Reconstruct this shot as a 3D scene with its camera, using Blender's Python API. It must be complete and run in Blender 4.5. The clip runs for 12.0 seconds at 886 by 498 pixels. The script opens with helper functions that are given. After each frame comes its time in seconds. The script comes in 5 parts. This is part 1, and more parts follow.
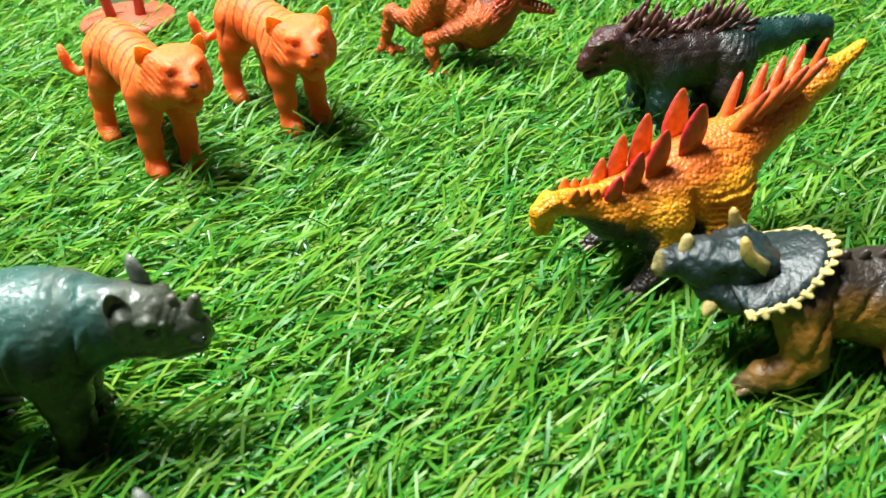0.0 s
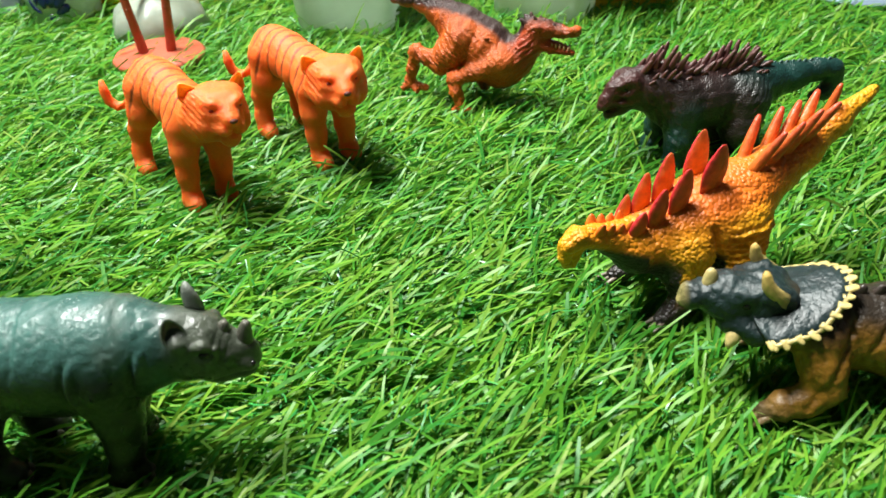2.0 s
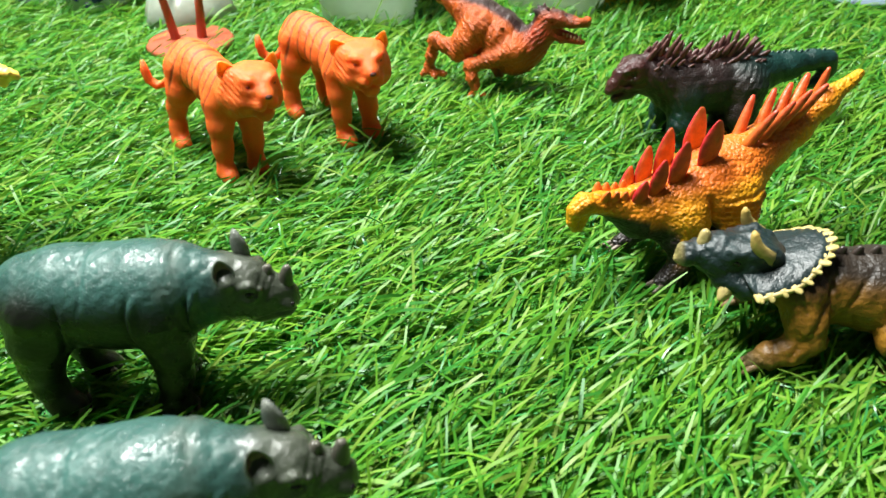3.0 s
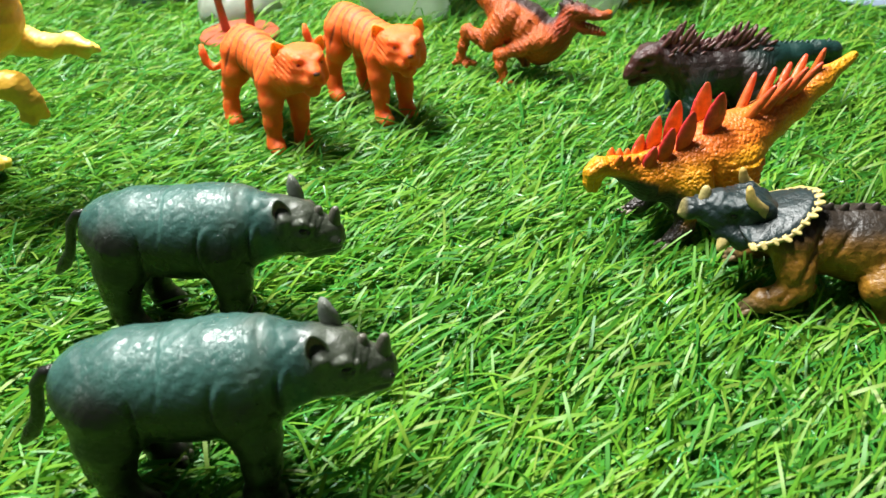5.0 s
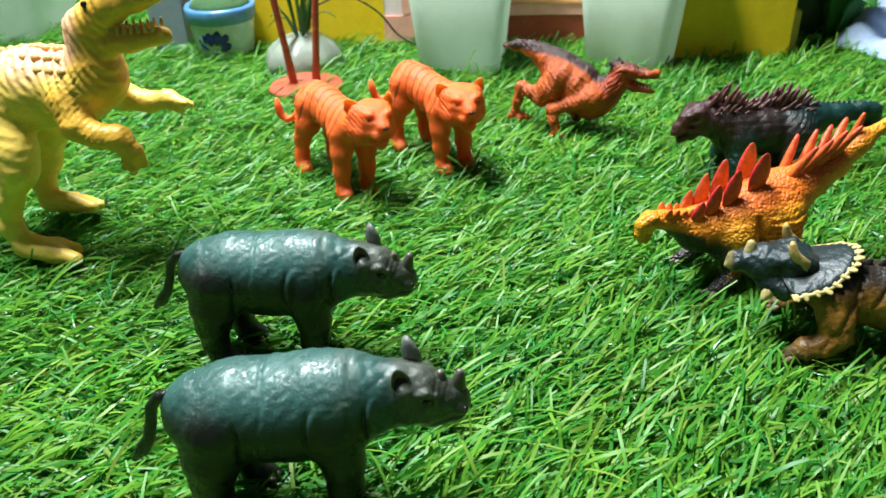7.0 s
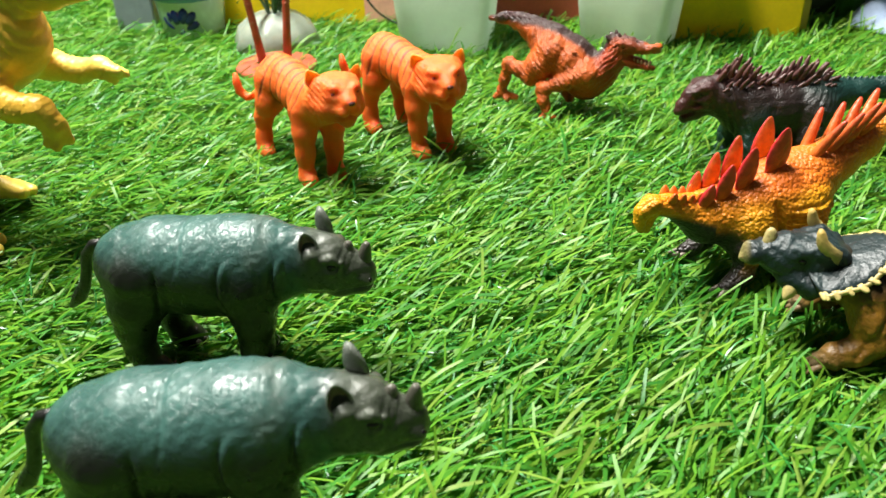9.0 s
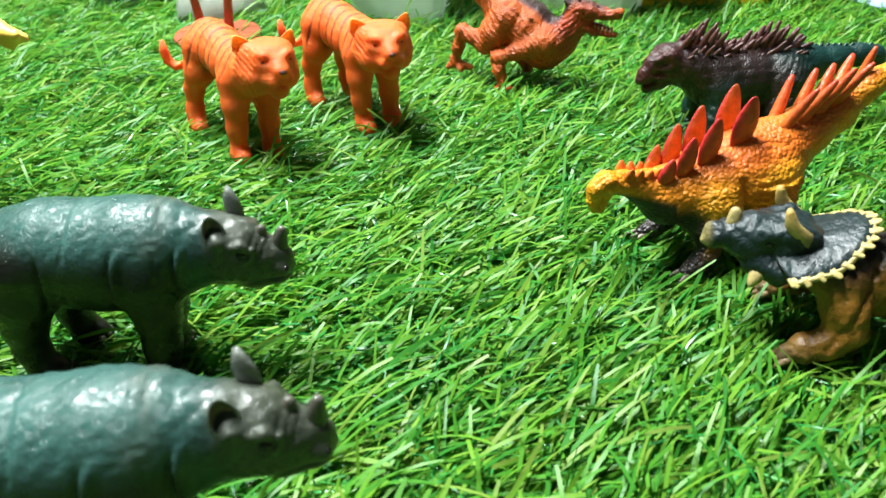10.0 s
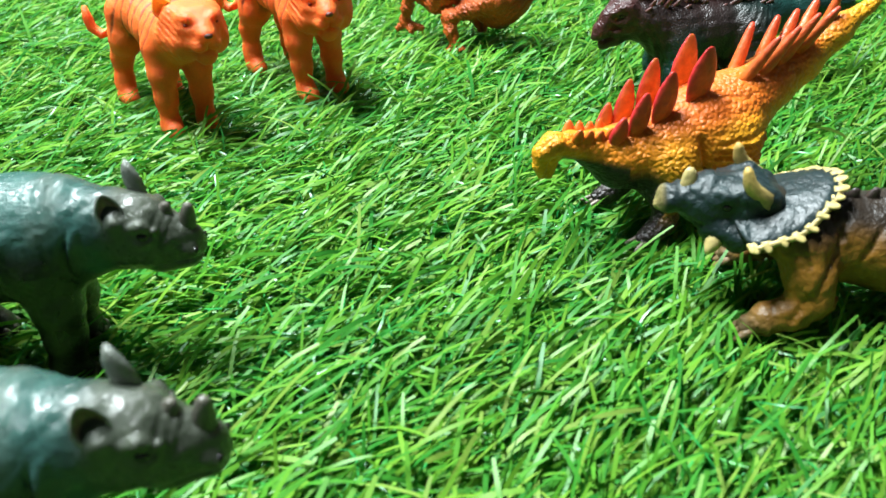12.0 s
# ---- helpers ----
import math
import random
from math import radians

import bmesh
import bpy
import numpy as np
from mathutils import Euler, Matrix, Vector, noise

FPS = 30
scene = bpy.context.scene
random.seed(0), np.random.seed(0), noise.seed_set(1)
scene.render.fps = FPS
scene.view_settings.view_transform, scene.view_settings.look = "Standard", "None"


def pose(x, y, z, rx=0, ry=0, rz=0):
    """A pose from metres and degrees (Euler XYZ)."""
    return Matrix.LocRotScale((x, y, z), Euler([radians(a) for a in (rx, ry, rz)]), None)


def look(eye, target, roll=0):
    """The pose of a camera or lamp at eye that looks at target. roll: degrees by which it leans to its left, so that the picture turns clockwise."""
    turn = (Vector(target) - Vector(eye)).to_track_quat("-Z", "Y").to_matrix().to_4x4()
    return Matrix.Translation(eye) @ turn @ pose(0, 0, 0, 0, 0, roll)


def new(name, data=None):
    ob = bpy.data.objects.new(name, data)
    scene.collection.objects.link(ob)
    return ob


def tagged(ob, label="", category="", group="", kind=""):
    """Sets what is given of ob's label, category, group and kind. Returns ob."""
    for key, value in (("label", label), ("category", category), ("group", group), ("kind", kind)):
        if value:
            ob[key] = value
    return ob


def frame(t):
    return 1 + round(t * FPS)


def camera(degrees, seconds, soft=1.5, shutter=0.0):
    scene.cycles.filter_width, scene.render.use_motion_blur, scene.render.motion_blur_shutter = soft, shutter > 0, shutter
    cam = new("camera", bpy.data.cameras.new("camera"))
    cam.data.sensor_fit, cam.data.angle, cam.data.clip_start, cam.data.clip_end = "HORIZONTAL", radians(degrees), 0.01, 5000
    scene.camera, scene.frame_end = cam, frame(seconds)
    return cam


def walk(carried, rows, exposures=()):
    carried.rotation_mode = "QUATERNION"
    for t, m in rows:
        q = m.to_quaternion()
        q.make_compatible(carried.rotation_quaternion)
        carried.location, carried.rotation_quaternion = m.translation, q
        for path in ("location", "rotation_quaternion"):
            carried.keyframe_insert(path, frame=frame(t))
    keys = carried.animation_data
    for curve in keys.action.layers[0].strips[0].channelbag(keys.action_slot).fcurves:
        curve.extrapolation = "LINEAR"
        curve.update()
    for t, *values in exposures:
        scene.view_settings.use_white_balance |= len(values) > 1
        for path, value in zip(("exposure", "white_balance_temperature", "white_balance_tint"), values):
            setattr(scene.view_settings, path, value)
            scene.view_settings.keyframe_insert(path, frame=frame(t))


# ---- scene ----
cam = camera(57.6, 12.0)
PATH = [
    (0, (0.007, 0.003, 0.183), (-0.012, 1.599, -1.022), -2.8),
    (0.5, (0.006, 0.007, 0.182), (-0.013, 1.602, -1.025), -2.8),
    (1, (0.0, 0.011, 0.186), (-0.017, 1.619, -1.004), -2.6),
    (1.5, (-0.001, 0.004, 0.191), (-0.022, 1.641, -0.958), -2.3),
    (2, (-0.002, -0.006, 0.19), (-0.026, 1.636, -0.952), -2.3),
    (2.5, (-0.006, -0.021, 0.191), (-0.036, 1.62, -0.951), -1.9),
    (3, (-0.006, -0.034, 0.193), (-0.047, 1.611, -0.944), -1.7),
    (3.5, (-0.008, -0.044, 0.194), (-0.065, 1.597, -0.948), -1.6),
    (5.3, (-0.006, -0.079, 0.193), (-0.122, 1.586, -0.91), -1.9),
    (5.5, (-0.01, -0.082, 0.194), (-0.134, 1.581, -0.911), -1.9),
    (6, (-0.019, -0.088, 0.199), (-0.183, 1.579, -0.893), -1.9),
    (6.5, (-0.015, -0.094, 0.207), (-0.209, 1.594, -0.849), -2.3),
    (6.7, (-0.015, -0.095, 0.209), (-0.211, 1.603, -0.829), -2.3),
    (8.3, (-0.013, -0.085, 0.199), (-0.218, 1.636, -0.8), -2.2),
    (8.5, (-0.013, -0.076, 0.193), (-0.222, 1.642, -0.809), -2.3),
    (9, (-0.009, -0.056, 0.182), (-0.199, 1.653, -0.84), -2.0),
    (9.5, (-0.004, -0.043, 0.175), (-0.159, 1.656, -0.869), -1.5),
    (10, (0.002, -0.03, 0.169), (-0.128, 1.653, -0.902), -1.4),
    (10.5, (0.007, -0.025, 0.162), (-0.101, 1.642, -0.939), -1.6),
    (11, (0.013, -0.019, 0.159), (-0.087, 1.635, -0.961), -2.1),
    (11.5, (0.017, -0.015, 0.16), (-0.073, 1.636, -0.965), -2.3),
    (12, (0.015, -0.012, 0.158), (-0.075, 1.634, -0.974), -2.4),
]
walk(cam, [(t, look(eye, target, roll)) for t, eye, target, roll in PATH],
     exposures=[(0, 0.11, 6700, 11), (1.0, 0.03, 6900, 11), (1.5, -0.05, 6800, 11), (2.0, -0.04, 6800, 11), (2.5, 0.04, 6800, 12), (3.5, 0.03, 6700, 11),
                (5.5, 0.04, 6850, 14), (6.0, -0.02, 6850, 12), (6.5, -0.14, 6150, 10), (8.5, -0.12, 6850, 11), (9.0, 0.05, 7050, 14), (9.5, 0.05, 6800, 11),
                (10, 0.09, 6400, 10), (10.5, 0.13, 6650, 11), (11, 0.18, 6500, 10), (11.5, 0.15, 6150, 8), (12, 0.18, 6150, 8)])
cam.data.dof.use_dof = True
cam.data.dof.focus_distance = 0.30
cam.data.dof.aperture_fstop = 21.0

# ---------------------------------------------------------------- light
world = bpy.data.worlds.new("dim_room")
world.use_nodes = True
world.node_tree.nodes["Background"].inputs[0].default_value = (0.75, 0.85, 1.0, 1)
world.node_tree.nodes["Background"].inputs[1].default_value = 0.003
scene.world = world

LAMP_AT = (-0.40, 0.47, 1.25)
lamp_data = bpy.data.lights.new("tube_lamp_light", "AREA")
lamp_data.shape, lamp_data.size, lamp_data.size_y = "RECTANGLE", 0.74, 0.16
lamp_data.energy, lamp_data.color = 68.0, (0.95, 1.0, 0.98)
lamp_light = new("tube_lamp_light", lamp_data)
lamp_light.matrix_world = look(LAMP_AT, (0.0, 0.25, 0.0), 10)


# ---------------------------------------------------------------- materials
def material(name):
    m = bpy.data.materials.new(name)
    m.use_nodes = True
    nt = m.node_tree
    return m, nt, nt.nodes["Principled BSDF"]


def node(nt, kind, **values):
    n = nt.nodes.new(kind)
    for key, value in values.items():
        if key in n.inputs:
            n.inputs[key].default_value = value
    return n


def ramp(nt, fac, stops):
    r = nt.nodes.new("ShaderNodeValToRGB")
    while len(r.color_ramp.elements) < len(stops):
        r.color_ramp.elements.new(0.5)
    for e, (p, c) in zip(r.color_ramp.elements, stops):
        e.position, e.color = p, (*c, 1)
    nt.links.new(fac, r.inputs[0])
    return r.outputs[0]


def mix(nt, fac, a, b, blend="MIX"):
    m = nt.nodes.new("ShaderNodeMix")
    m.data_type, m.blend_type = "RGBA", blend
    for value, slot in ((fac, 0), (a, 6), (b, 7)):
        if isinstance(value, (int, float)):
            m.inputs[slot].default_value = value
        elif isinstance(value, tuple):
            m.inputs[slot].default_value = (*value, 1)
        else:
            nt.links.new(value, m.inputs[slot])
    return m.outputs[2]


def plastic(name, colour=None, rough=0.4, wear=0.25, relief=0.4, grain=900, pits=0.0, coat=0.0, sss=0.0, cracks=0.0):
    """Moulded plastic or vinyl: painted colour (or one colour), blotches, fine relief in the mould."""
    m, nt, bsdf = material(name)
    co = nt.nodes.new("ShaderNodeTexCoord")
    big = node(nt, "ShaderNodeTexNoise", Scale=90.0, Detail=4.0, Roughness=0.6)
    fine = node(nt, "ShaderNodeTexNoise", Scale=float(grain), Detail=3.0, Roughness=0.6)
    for n in (big, fine):
        nt.links.new(co.outputs["Object"], n.inputs["Vector"])
    if colour is None:
        base = nt.nodes.new("ShaderNodeVertexColor")
        base.layer_name = "paint"
        base = base.outputs[0]
    else:
        rgb = nt.nodes.new("ShaderNodeRGB")
        rgb.outputs[0].default_value = (*colour, 1)
        base = rgb.outputs[0]
    blot = ramp(nt, big.outputs[0], [(0.3, (1 - wear,) * 3), (0.7, (1 + wear * 0.6,) * 3)])
    col = mix(nt, 1.0, base, blot, "MULTIPLY")
    speck = ramp(nt, fine.outputs[0], [(0.35, (1 - wear * 0.7,) * 3), (0.6, (1.0,) * 3)])
    col = mix(nt, 1.0, col, speck, "MULTIPLY")
    nt.links.new(col, bsdf.inputs["Base Color"])
    rr = nt.nodes.new("ShaderNodeMapRange")
    rr.inputs[3].default_value, rr.inputs[4].default_value = rough - 0.1, rough + 0.15
    nt.links.new(big.outputs[0], rr.inputs[0])
    nt.links.new(rr.outputs[0], bsdf.inputs["Roughness"])
    height = fine.outputs[0]
    if pits:
        vor = node(nt, "ShaderNodeTexVoronoi", Scale=float(pits))
        warp = mix(nt, 0.002, co.outputs["Object"], big.outputs[1], "ADD")
        nt.links.new(warp, vor.inputs["Vector"])
        add = nt.nodes.new("ShaderNodeMath")
        add.operation = "MULTIPLY_ADD"
        add.inputs[1].default_value = -1.6
        nt.links.new(vor.outputs[0], add.inputs[0])
        nt.links.new(fine.outputs[0], add.inputs[2])
        height = add.outputs[0]
    if cracks:
        mid = node(nt, "ShaderNodeTexNoise", Scale=480.0, Detail=4.0, Roughness=0.65)
        nt.links.new(co.outputs["Object"], mid.inputs["Vector"])
        vor = node(nt, "ShaderNodeTexVoronoi", Scale=float(cracks))
        vor.feature = "DISTANCE_TO_EDGE"
        nt.links.new(mix(nt, 0.0045, co.outputs["Object"], mid.outputs[1], "ADD"), vor.inputs["Vector"])
        cut = nt.nodes.new("ShaderNodeMapRange")
        cut.inputs[2].default_value, cut.inputs[4].default_value = 0.12, 0.50
        nt.links.new(vor.outputs[0], cut.inputs[0])
        patchy = nt.nodes.new("ShaderNodeMath")
        patchy.operation = "MULTIPLY"
        nt.links.new(cut.outputs[0], patchy.inputs[0])
        nt.links.new(big.outputs[0], patchy.inputs[1])
        add = nt.nodes.new("ShaderNodeMath")
        add.operation = "MULTIPLY_ADD"
        add.inputs[1].default_value = 0.95
        nt.links.new(mid.outputs[0], add.inputs[0])
        nt.links.new(patchy.outputs[0], add.inputs[2])
        height = add.outputs[0]
    bump = node(nt, "ShaderNodeBump", Strength=relief, Distance=0.0006)
    nt.links.new(height, bump.inputs["Height"])
    nt.links.new(bump.outputs[0], bsdf.inputs["Normal"])
    bsdf.inputs["Coat Weight"].default_value = coat
    bsdf.inputs["Coat Roughness"].default_value = 0.25
    if sss:
        bsdf.inputs["Subsurface Weight"].default_value = sss
        bsdf.inputs["Subsurface Scale"].default_value = 0.006
        bsdf.inputs["Subsurface Radius"].default_value = (1.0, 0.5, 0.3)
    return m


def grass_material():
    m, nt, bsdf = material("artificial_turf_blades")
    geo = nt.nodes.new("ShaderNodeNewGeometry")
    tint = ramp(nt, geo.outputs["Random Per Island"], [
        (0.0, (0.028, 0.198, 0.024)), (0.3, (0.064, 0.266, 0.025)), (0.62, (0.116, 0.324, 0.026)),
        (0.88, (0.160, 0.345, 0.032)), (1.0, (0.225, 0.350, 0.065))])
    co = nt.nodes.new("ShaderNodeTexCoord")
    patch = node(nt, "ShaderNodeTexNoise", Scale=14.0, Detail=3.0)
    nt.links.new(co.outputs["Object"], patch.inputs["Vector"])
    shade = ramp(nt, patch.outputs[0], [(0.3, (0.86, 0.90, 0.98)), (0.7, (1.14, 1.08, 0.9))])
    col = mix(nt, 1.0, tint, shade, "MULTIPLY")
    nt.links.new(col, bsdf.inputs["Base Color"])
    bsdf.inputs["Roughness"].default_value = 0.42
    bsdf.inputs["Specular IOR Level"].default_value = 0.30
    trans = nt.nodes.new("ShaderNodeBsdfTranslucent")
    nt.links.new(col, trans.inputs[0])
    both = nt.nodes.new("ShaderNodeMixShader")
    both.inputs[0].default_value = 0.30
    nt.links.new(bsdf.outputs[0], both.inputs[1])
    nt.links.new(trans.outputs[0], both.inputs[2])
    nt.links.new(both.outputs[0], nt.nodes["Material Output"].inputs[0])
    return m


def thatch_material():
    """Curly emerald under-fibres between the blades."""
    m, nt, bsdf = material("turf_under_fibres")
    geo = nt.nodes.new("ShaderNodeNewGeometry")
    tint = ramp(nt, geo.outputs["Random Per Island"], [(0.0, (0.012, 0.160, 0.030)), (0.5, (0.028, 0.250, 0.046)), (1.0, (0.070, 0.310, 0.050))])
    nt.links.new(tint, bsdf.inputs["Base Color"])
    bsdf.inputs["Roughness"].default_value = 0.36
    return m


def wall_material(name, colour):
    m, nt, bsdf = material(name)
    co = nt.nodes.new("ShaderNodeTexCoord")
    n = node(nt, "ShaderNodeTexNoise", Scale=6.0, Detail=6.0)
    nt.links.new(co.outputs["Object"], n.inputs["Vector"])
    c = ramp(nt, n.outputs[0], [(0.3, tuple(v * 0.9 for v in colour)), (0.7, colour)])
    nt.links.new(c, bsdf.inputs["Base Color"])
    bsdf.inputs["Roughness"].default_value = 0.8
    return m


def glow_material(name, strength):
    m, nt, bsdf = material(name)
    bsdf.inputs["Base Color"].default_value = (0.9, 0.9, 0.9, 1)
    bsdf.inputs["Emission Color"].default_value = (0.93, 0.98, 1.0, 1)
    bsdf.inputs["Emission Strength"].default_value = strength
    return m


def see_through(name, colour, share):
    """Thin milky plastic that lets light through."""
    m = plastic(name, colour, 0.45, 0.06, 0.1, 300)
    nt = m.node_tree
    trans = nt.nodes.new("ShaderNodeBsdfTranslucent")
    trans.inputs[0].default_value = (*colour, 1)
    both = nt.nodes.new("ShaderNodeMixShader")
    both.inputs[0].default_value = share
    nt.links.new(nt.nodes["Principled BSDF"].outputs[0], both.inputs[1])
    nt.links.new(trans.outputs[0], both.inputs[2])
    nt.links.new(both.outputs[0], nt.nodes["Material Output"].inputs[0])
    return m


GRASS = grass_material()
THATCH = thatch_material()
MAT_BACKING = plastic("turf_backing", (0.015, 0.075, 0.018), 0.9, 0.4, 0.8, 400)
WALL = wall_material("painted_plaster", (0.16, 0.16, 0.153))
FLOOR = wall_material("grey_floor", (0.10, 0.098, 0.095))
PAINT_RHINO = plastic("grey_vinyl", None, 0.27, 0.24, 0.46, 800, cracks=480)
PAINT_TIGER = plastic("orange_plastic", None, 0.55, 0.12, 0.55, 1300, sss=0.65)
PAINT_DINO = plastic("painted_scaly_vinyl", None, 0.42, 0.22, 0.70, 1000, pits=720)
PAINT_HORNED = plastic("rough_painted_vinyl", None, 0.40, 0.40, 0.9, 640)
PAINT_DARK = plastic("dark_scaly_vinyl", None, 0.38, 0.35, 0.38, 800, pits=1300)
PAINT_RED = plastic("red_wrinkled_vinyl", None, 0.36, 0.30, 0.55, 800, pits=1250)
PAINT_FRILL = plastic("slate_frill_vinyl", None, 0.38, 0.30, 1.0, 480)
PAINT_YELLOW = plastic("pale_yellow_vinyl", None, 0.42, 0.09, 0.3, 700)
PAINT_SMOOTH = plastic("painted_smooth_vinyl", None, 0.40, 0.22, 0.5, 700)
PAINT_PLATE = plastic("painted_plate_vinyl", None, 0.40, 0.30, 0.8, 420)
EYE_BLACK = plastic("black_paint", (0.012, 0.010, 0.010), 0.2, 0.1, 0.1)


# ---------------------------------------------------------------- geometry helpers
MM = 0.001


def mesh_object(name, verts, faces, mat, parent=None, label="", smooth=True, colours=None):
    me = bpy.data.meshes.new(name)
    me.from_pydata(verts, [], faces)
    if mat:
        me.materials.append(mat)
    if smooth:
        me.polygons.foreach_set("use_smooth", [True] * len(me.polygons))
    if colours is not None:
        attr = me.color_attributes.new("paint", "FLOAT_COLOR", "POINT")
        attr.data.foreach_set("color", np.asarray(colours, np.float32).ravel())
    me.update()
    ob = new(name, me)
    if parent:
        ob.parent = parent
    if label:
        ob["label"] = label
    return ob


def part(name, bm, mat, parent, label="", smooth=False):
    me = bpy.data.meshes.new(name)
    bm.to_mesh(me)
    bm.free()
    me.materials.append(mat)
    if smooth:
        me.polygons.foreach_set("use_smooth", [True] * len(me.polygons))
    ob = new(name, me)
    if parent:
        ob.parent = parent
    if label:
        ob["label"] = label
    return ob


def thing(name, label, category, m, group=""):
    ob = new(name)
    ob.empty_display_size = 0.01
    ob.matrix_world = m
    return tagged(ob, label, category, group)


def strand(points, colour, k=3.0, mirror=False, flat=1.0):
    """A chain of balls (x, y, z, radius in mm) of one colour; mirror also lays it on the other side."""
    rows = [np.array(points, float)]
    if mirror:
        other = rows[0].copy()
        other[:, 1] *= -1
        rows.append(other)
    return [(r, np.array(colour, float), k, flat) for r in rows]


def seg_distance(P, a, b, flat):
    ab = b[:3] - a[:3]
    ap = P - a[:3]
    h = np.clip(ap @ ab / max(ab @ ab, 1e-9), 0, 1)
    off = ap - h[:, None] * ab
    if flat != 1.0:
        off[:, 1] /= flat
    return np.sqrt((off * off).sum(1)) - (a[3] + h * (b[3] - a[3]))


def field(P, strands, carve=None):
    d = np.full(len(P), 1e3)
    for rows, colour, k, flat in strands:
        for a, b in zip(rows[:-1], rows[1:]):
            e = seg_distance(P, a, b, flat)
            h = np.clip(k - np.abs(d - e), 0, None) / k
            d = np.minimum(d, e) - h * h * k * 0.25
    if carve is not None:
        d = d + carve(P)
    return d


def moulded(strands, step=0.9, carve=None, paint=None):
    """The smooth union of the strands as a quad mesh (dual of a regular grid), with the paint of each strand."""
    allp = np.concatenate([s[0] for s in strands])
    lo = (allp[:, :3] - allp[:, 3:]).min(0) - 3 * step
    hi = (allp[:, :3] + allp[:, 3:]).max(0) + 3 * step
    n = np.ceil((hi - lo) / step).astype(int) + 1
    ax = [lo[i] + step * np.arange(n[i]) for i in range(3)]
    G = np.stack(np.meshgrid(*ax, indexing="ij"), -1).reshape(-1, 3)
    D = np.concatenate([field(G[i:i + 200000], strands, carve) for i in range(0, len(G), 200000)]).reshape(n)
    inside = D < 0
    c = np.zeros(n - 1, int)
    for dx in (0, 1):
        for dy in (0, 1):
            for dz in (0, 1):
                c += inside[dx:n[0] - 1 + dx, dy:n[1] - 1 + dy, dz:n[2] - 1 + dz]
    cells = np.argwhere((c > 0) & (c < 8))
    index = np.full(n - 1, -1)
    index[tuple(cells.T)] = np.arange(len(cells))
    total, count = np.zeros((len(cells), 3)), np.zeros(len(cells))
    corners = np.array([(x, y, z) for x in (0, 1) for y in (0, 1) for z in (0, 1)])
    for i in range(8):
        for j in range(i + 1, 8):
            if np.abs(corners[i] - corners[j]).sum() != 1:
                continue
            da, db = D[tuple((cells + corners[i]).T)], D[tuple((cells + corners[j]).T)]
            hit = (da < 0) != (db < 0)
            w = np.where(hit, da / np.where(hit, da - db, 1), 0)
            total += np.where(hit[:, None], corners[i] + w[:, None] * (corners[j] - corners[i]), 0)
            count += hit
    V = lo + step * (cells + total / count[:, None])
    faces = []
    for axis in range(3):
        u, v = (axis + 1) % 3, (axis + 2) % 3
        a = np.moveaxis(inside, axis, 0)
        cross = np.argwhere(np.moveaxis(a[:-1] != a[1:], 0, axis))
        cross = cross[(cross[:, u] > 0) & (cross[:, v] > 0) & (cross[:, u] < n[u] - 1) & (cross[:, v] < n[v] - 1)]
        eu, ev = np.eye(3, dtype=int)[u], np.eye(3, dtype=int)[v]
        quad = np.stack([index[tuple((cross - o).T)] for o in (eu * 0, eu, eu + ev, ev)], 1)
        flip = inside[tuple(cross.T)]
        quad[~flip] = quad[~flip][:, ::-1]
        faces.append(quad)
    faces = np.concatenate(faces)
    wsum, col = np.zeros(len(V)), np.zeros((len(V), 3))
    for rows, colour, k, flat in strands:
        d = np.min([seg_distance(V, a, b, flat) for a, b in zip(rows[:-1], rows[1:])], axis=0)
        w = np.exp(-np.clip(d, -4, 30) / 1.3)
        wsum += w
        col += w[:, None] * colour
    col /= wsum[:, None]
    if paint is not None:
        col = paint(V, col)
    return V, faces, np.c_[np.clip(col, 0, 1), np.ones(len(V))]


def figure_body(strands, mat, parent, step=0.9, carve=None, paint=None, name="body", label=""):
    V, F, C = moulded(strands, step, carve, paint)
    return mesh_object(name, (V * MM).tolist(), F.tolist(), mat, parent, label, True, C)


def loft(name, points, wide, thick, side, mat, parent, label="", ring=10, colour=None, tipcolour=None, edge=None):
    """A tapering limb along points (mm); wide and thick: its half sizes at each point, wide along the direction side."""
    points = [Vector(p) for p in points]
    side = Vector(side)
    verts, faces, cols = [], [], []
    n = len(points)
    for i, p in enumerate(points):
        t = (points[min(i + 1, n - 1)] - points[max(i - 1, 0)]).normalized()
        s = (side - t * side.dot(t)).normalized()
        o = t.cross(s)
        for j in range(ring):
            a = 2 * math.pi * j / ring
            verts.append((p + s * (wide[i] * math.cos(a)) + o * (thick[i] * math.sin(a))) * MM)
        if colour:
            f = (i / (n - 1)) ** 0.6
            c = [x + (y - x) * f for x, y in zip(colour, tipcolour or colour)]
            for j in range(ring):
                q = abs(math.cos(2 * math.pi * j / ring)) ** 3 if edge else 0.0
                cols.append((*[x + (y - x) * q for x, y in zip(c, edge or c)], 1))
    for i in range(n - 1):
        for j in range(ring):
            k = (j + 1) % ring
            faces.append((i * ring + j, i * ring + k, (i + 1) * ring + k, (i + 1) * ring + j))
    faces.append(tuple(range(ring))[::-1])
    faces.append(tuple((n - 1) * ring + j for j in range(ring)))
    return mesh_object(name, verts, faces, mat, parent, label, True, cols or None)


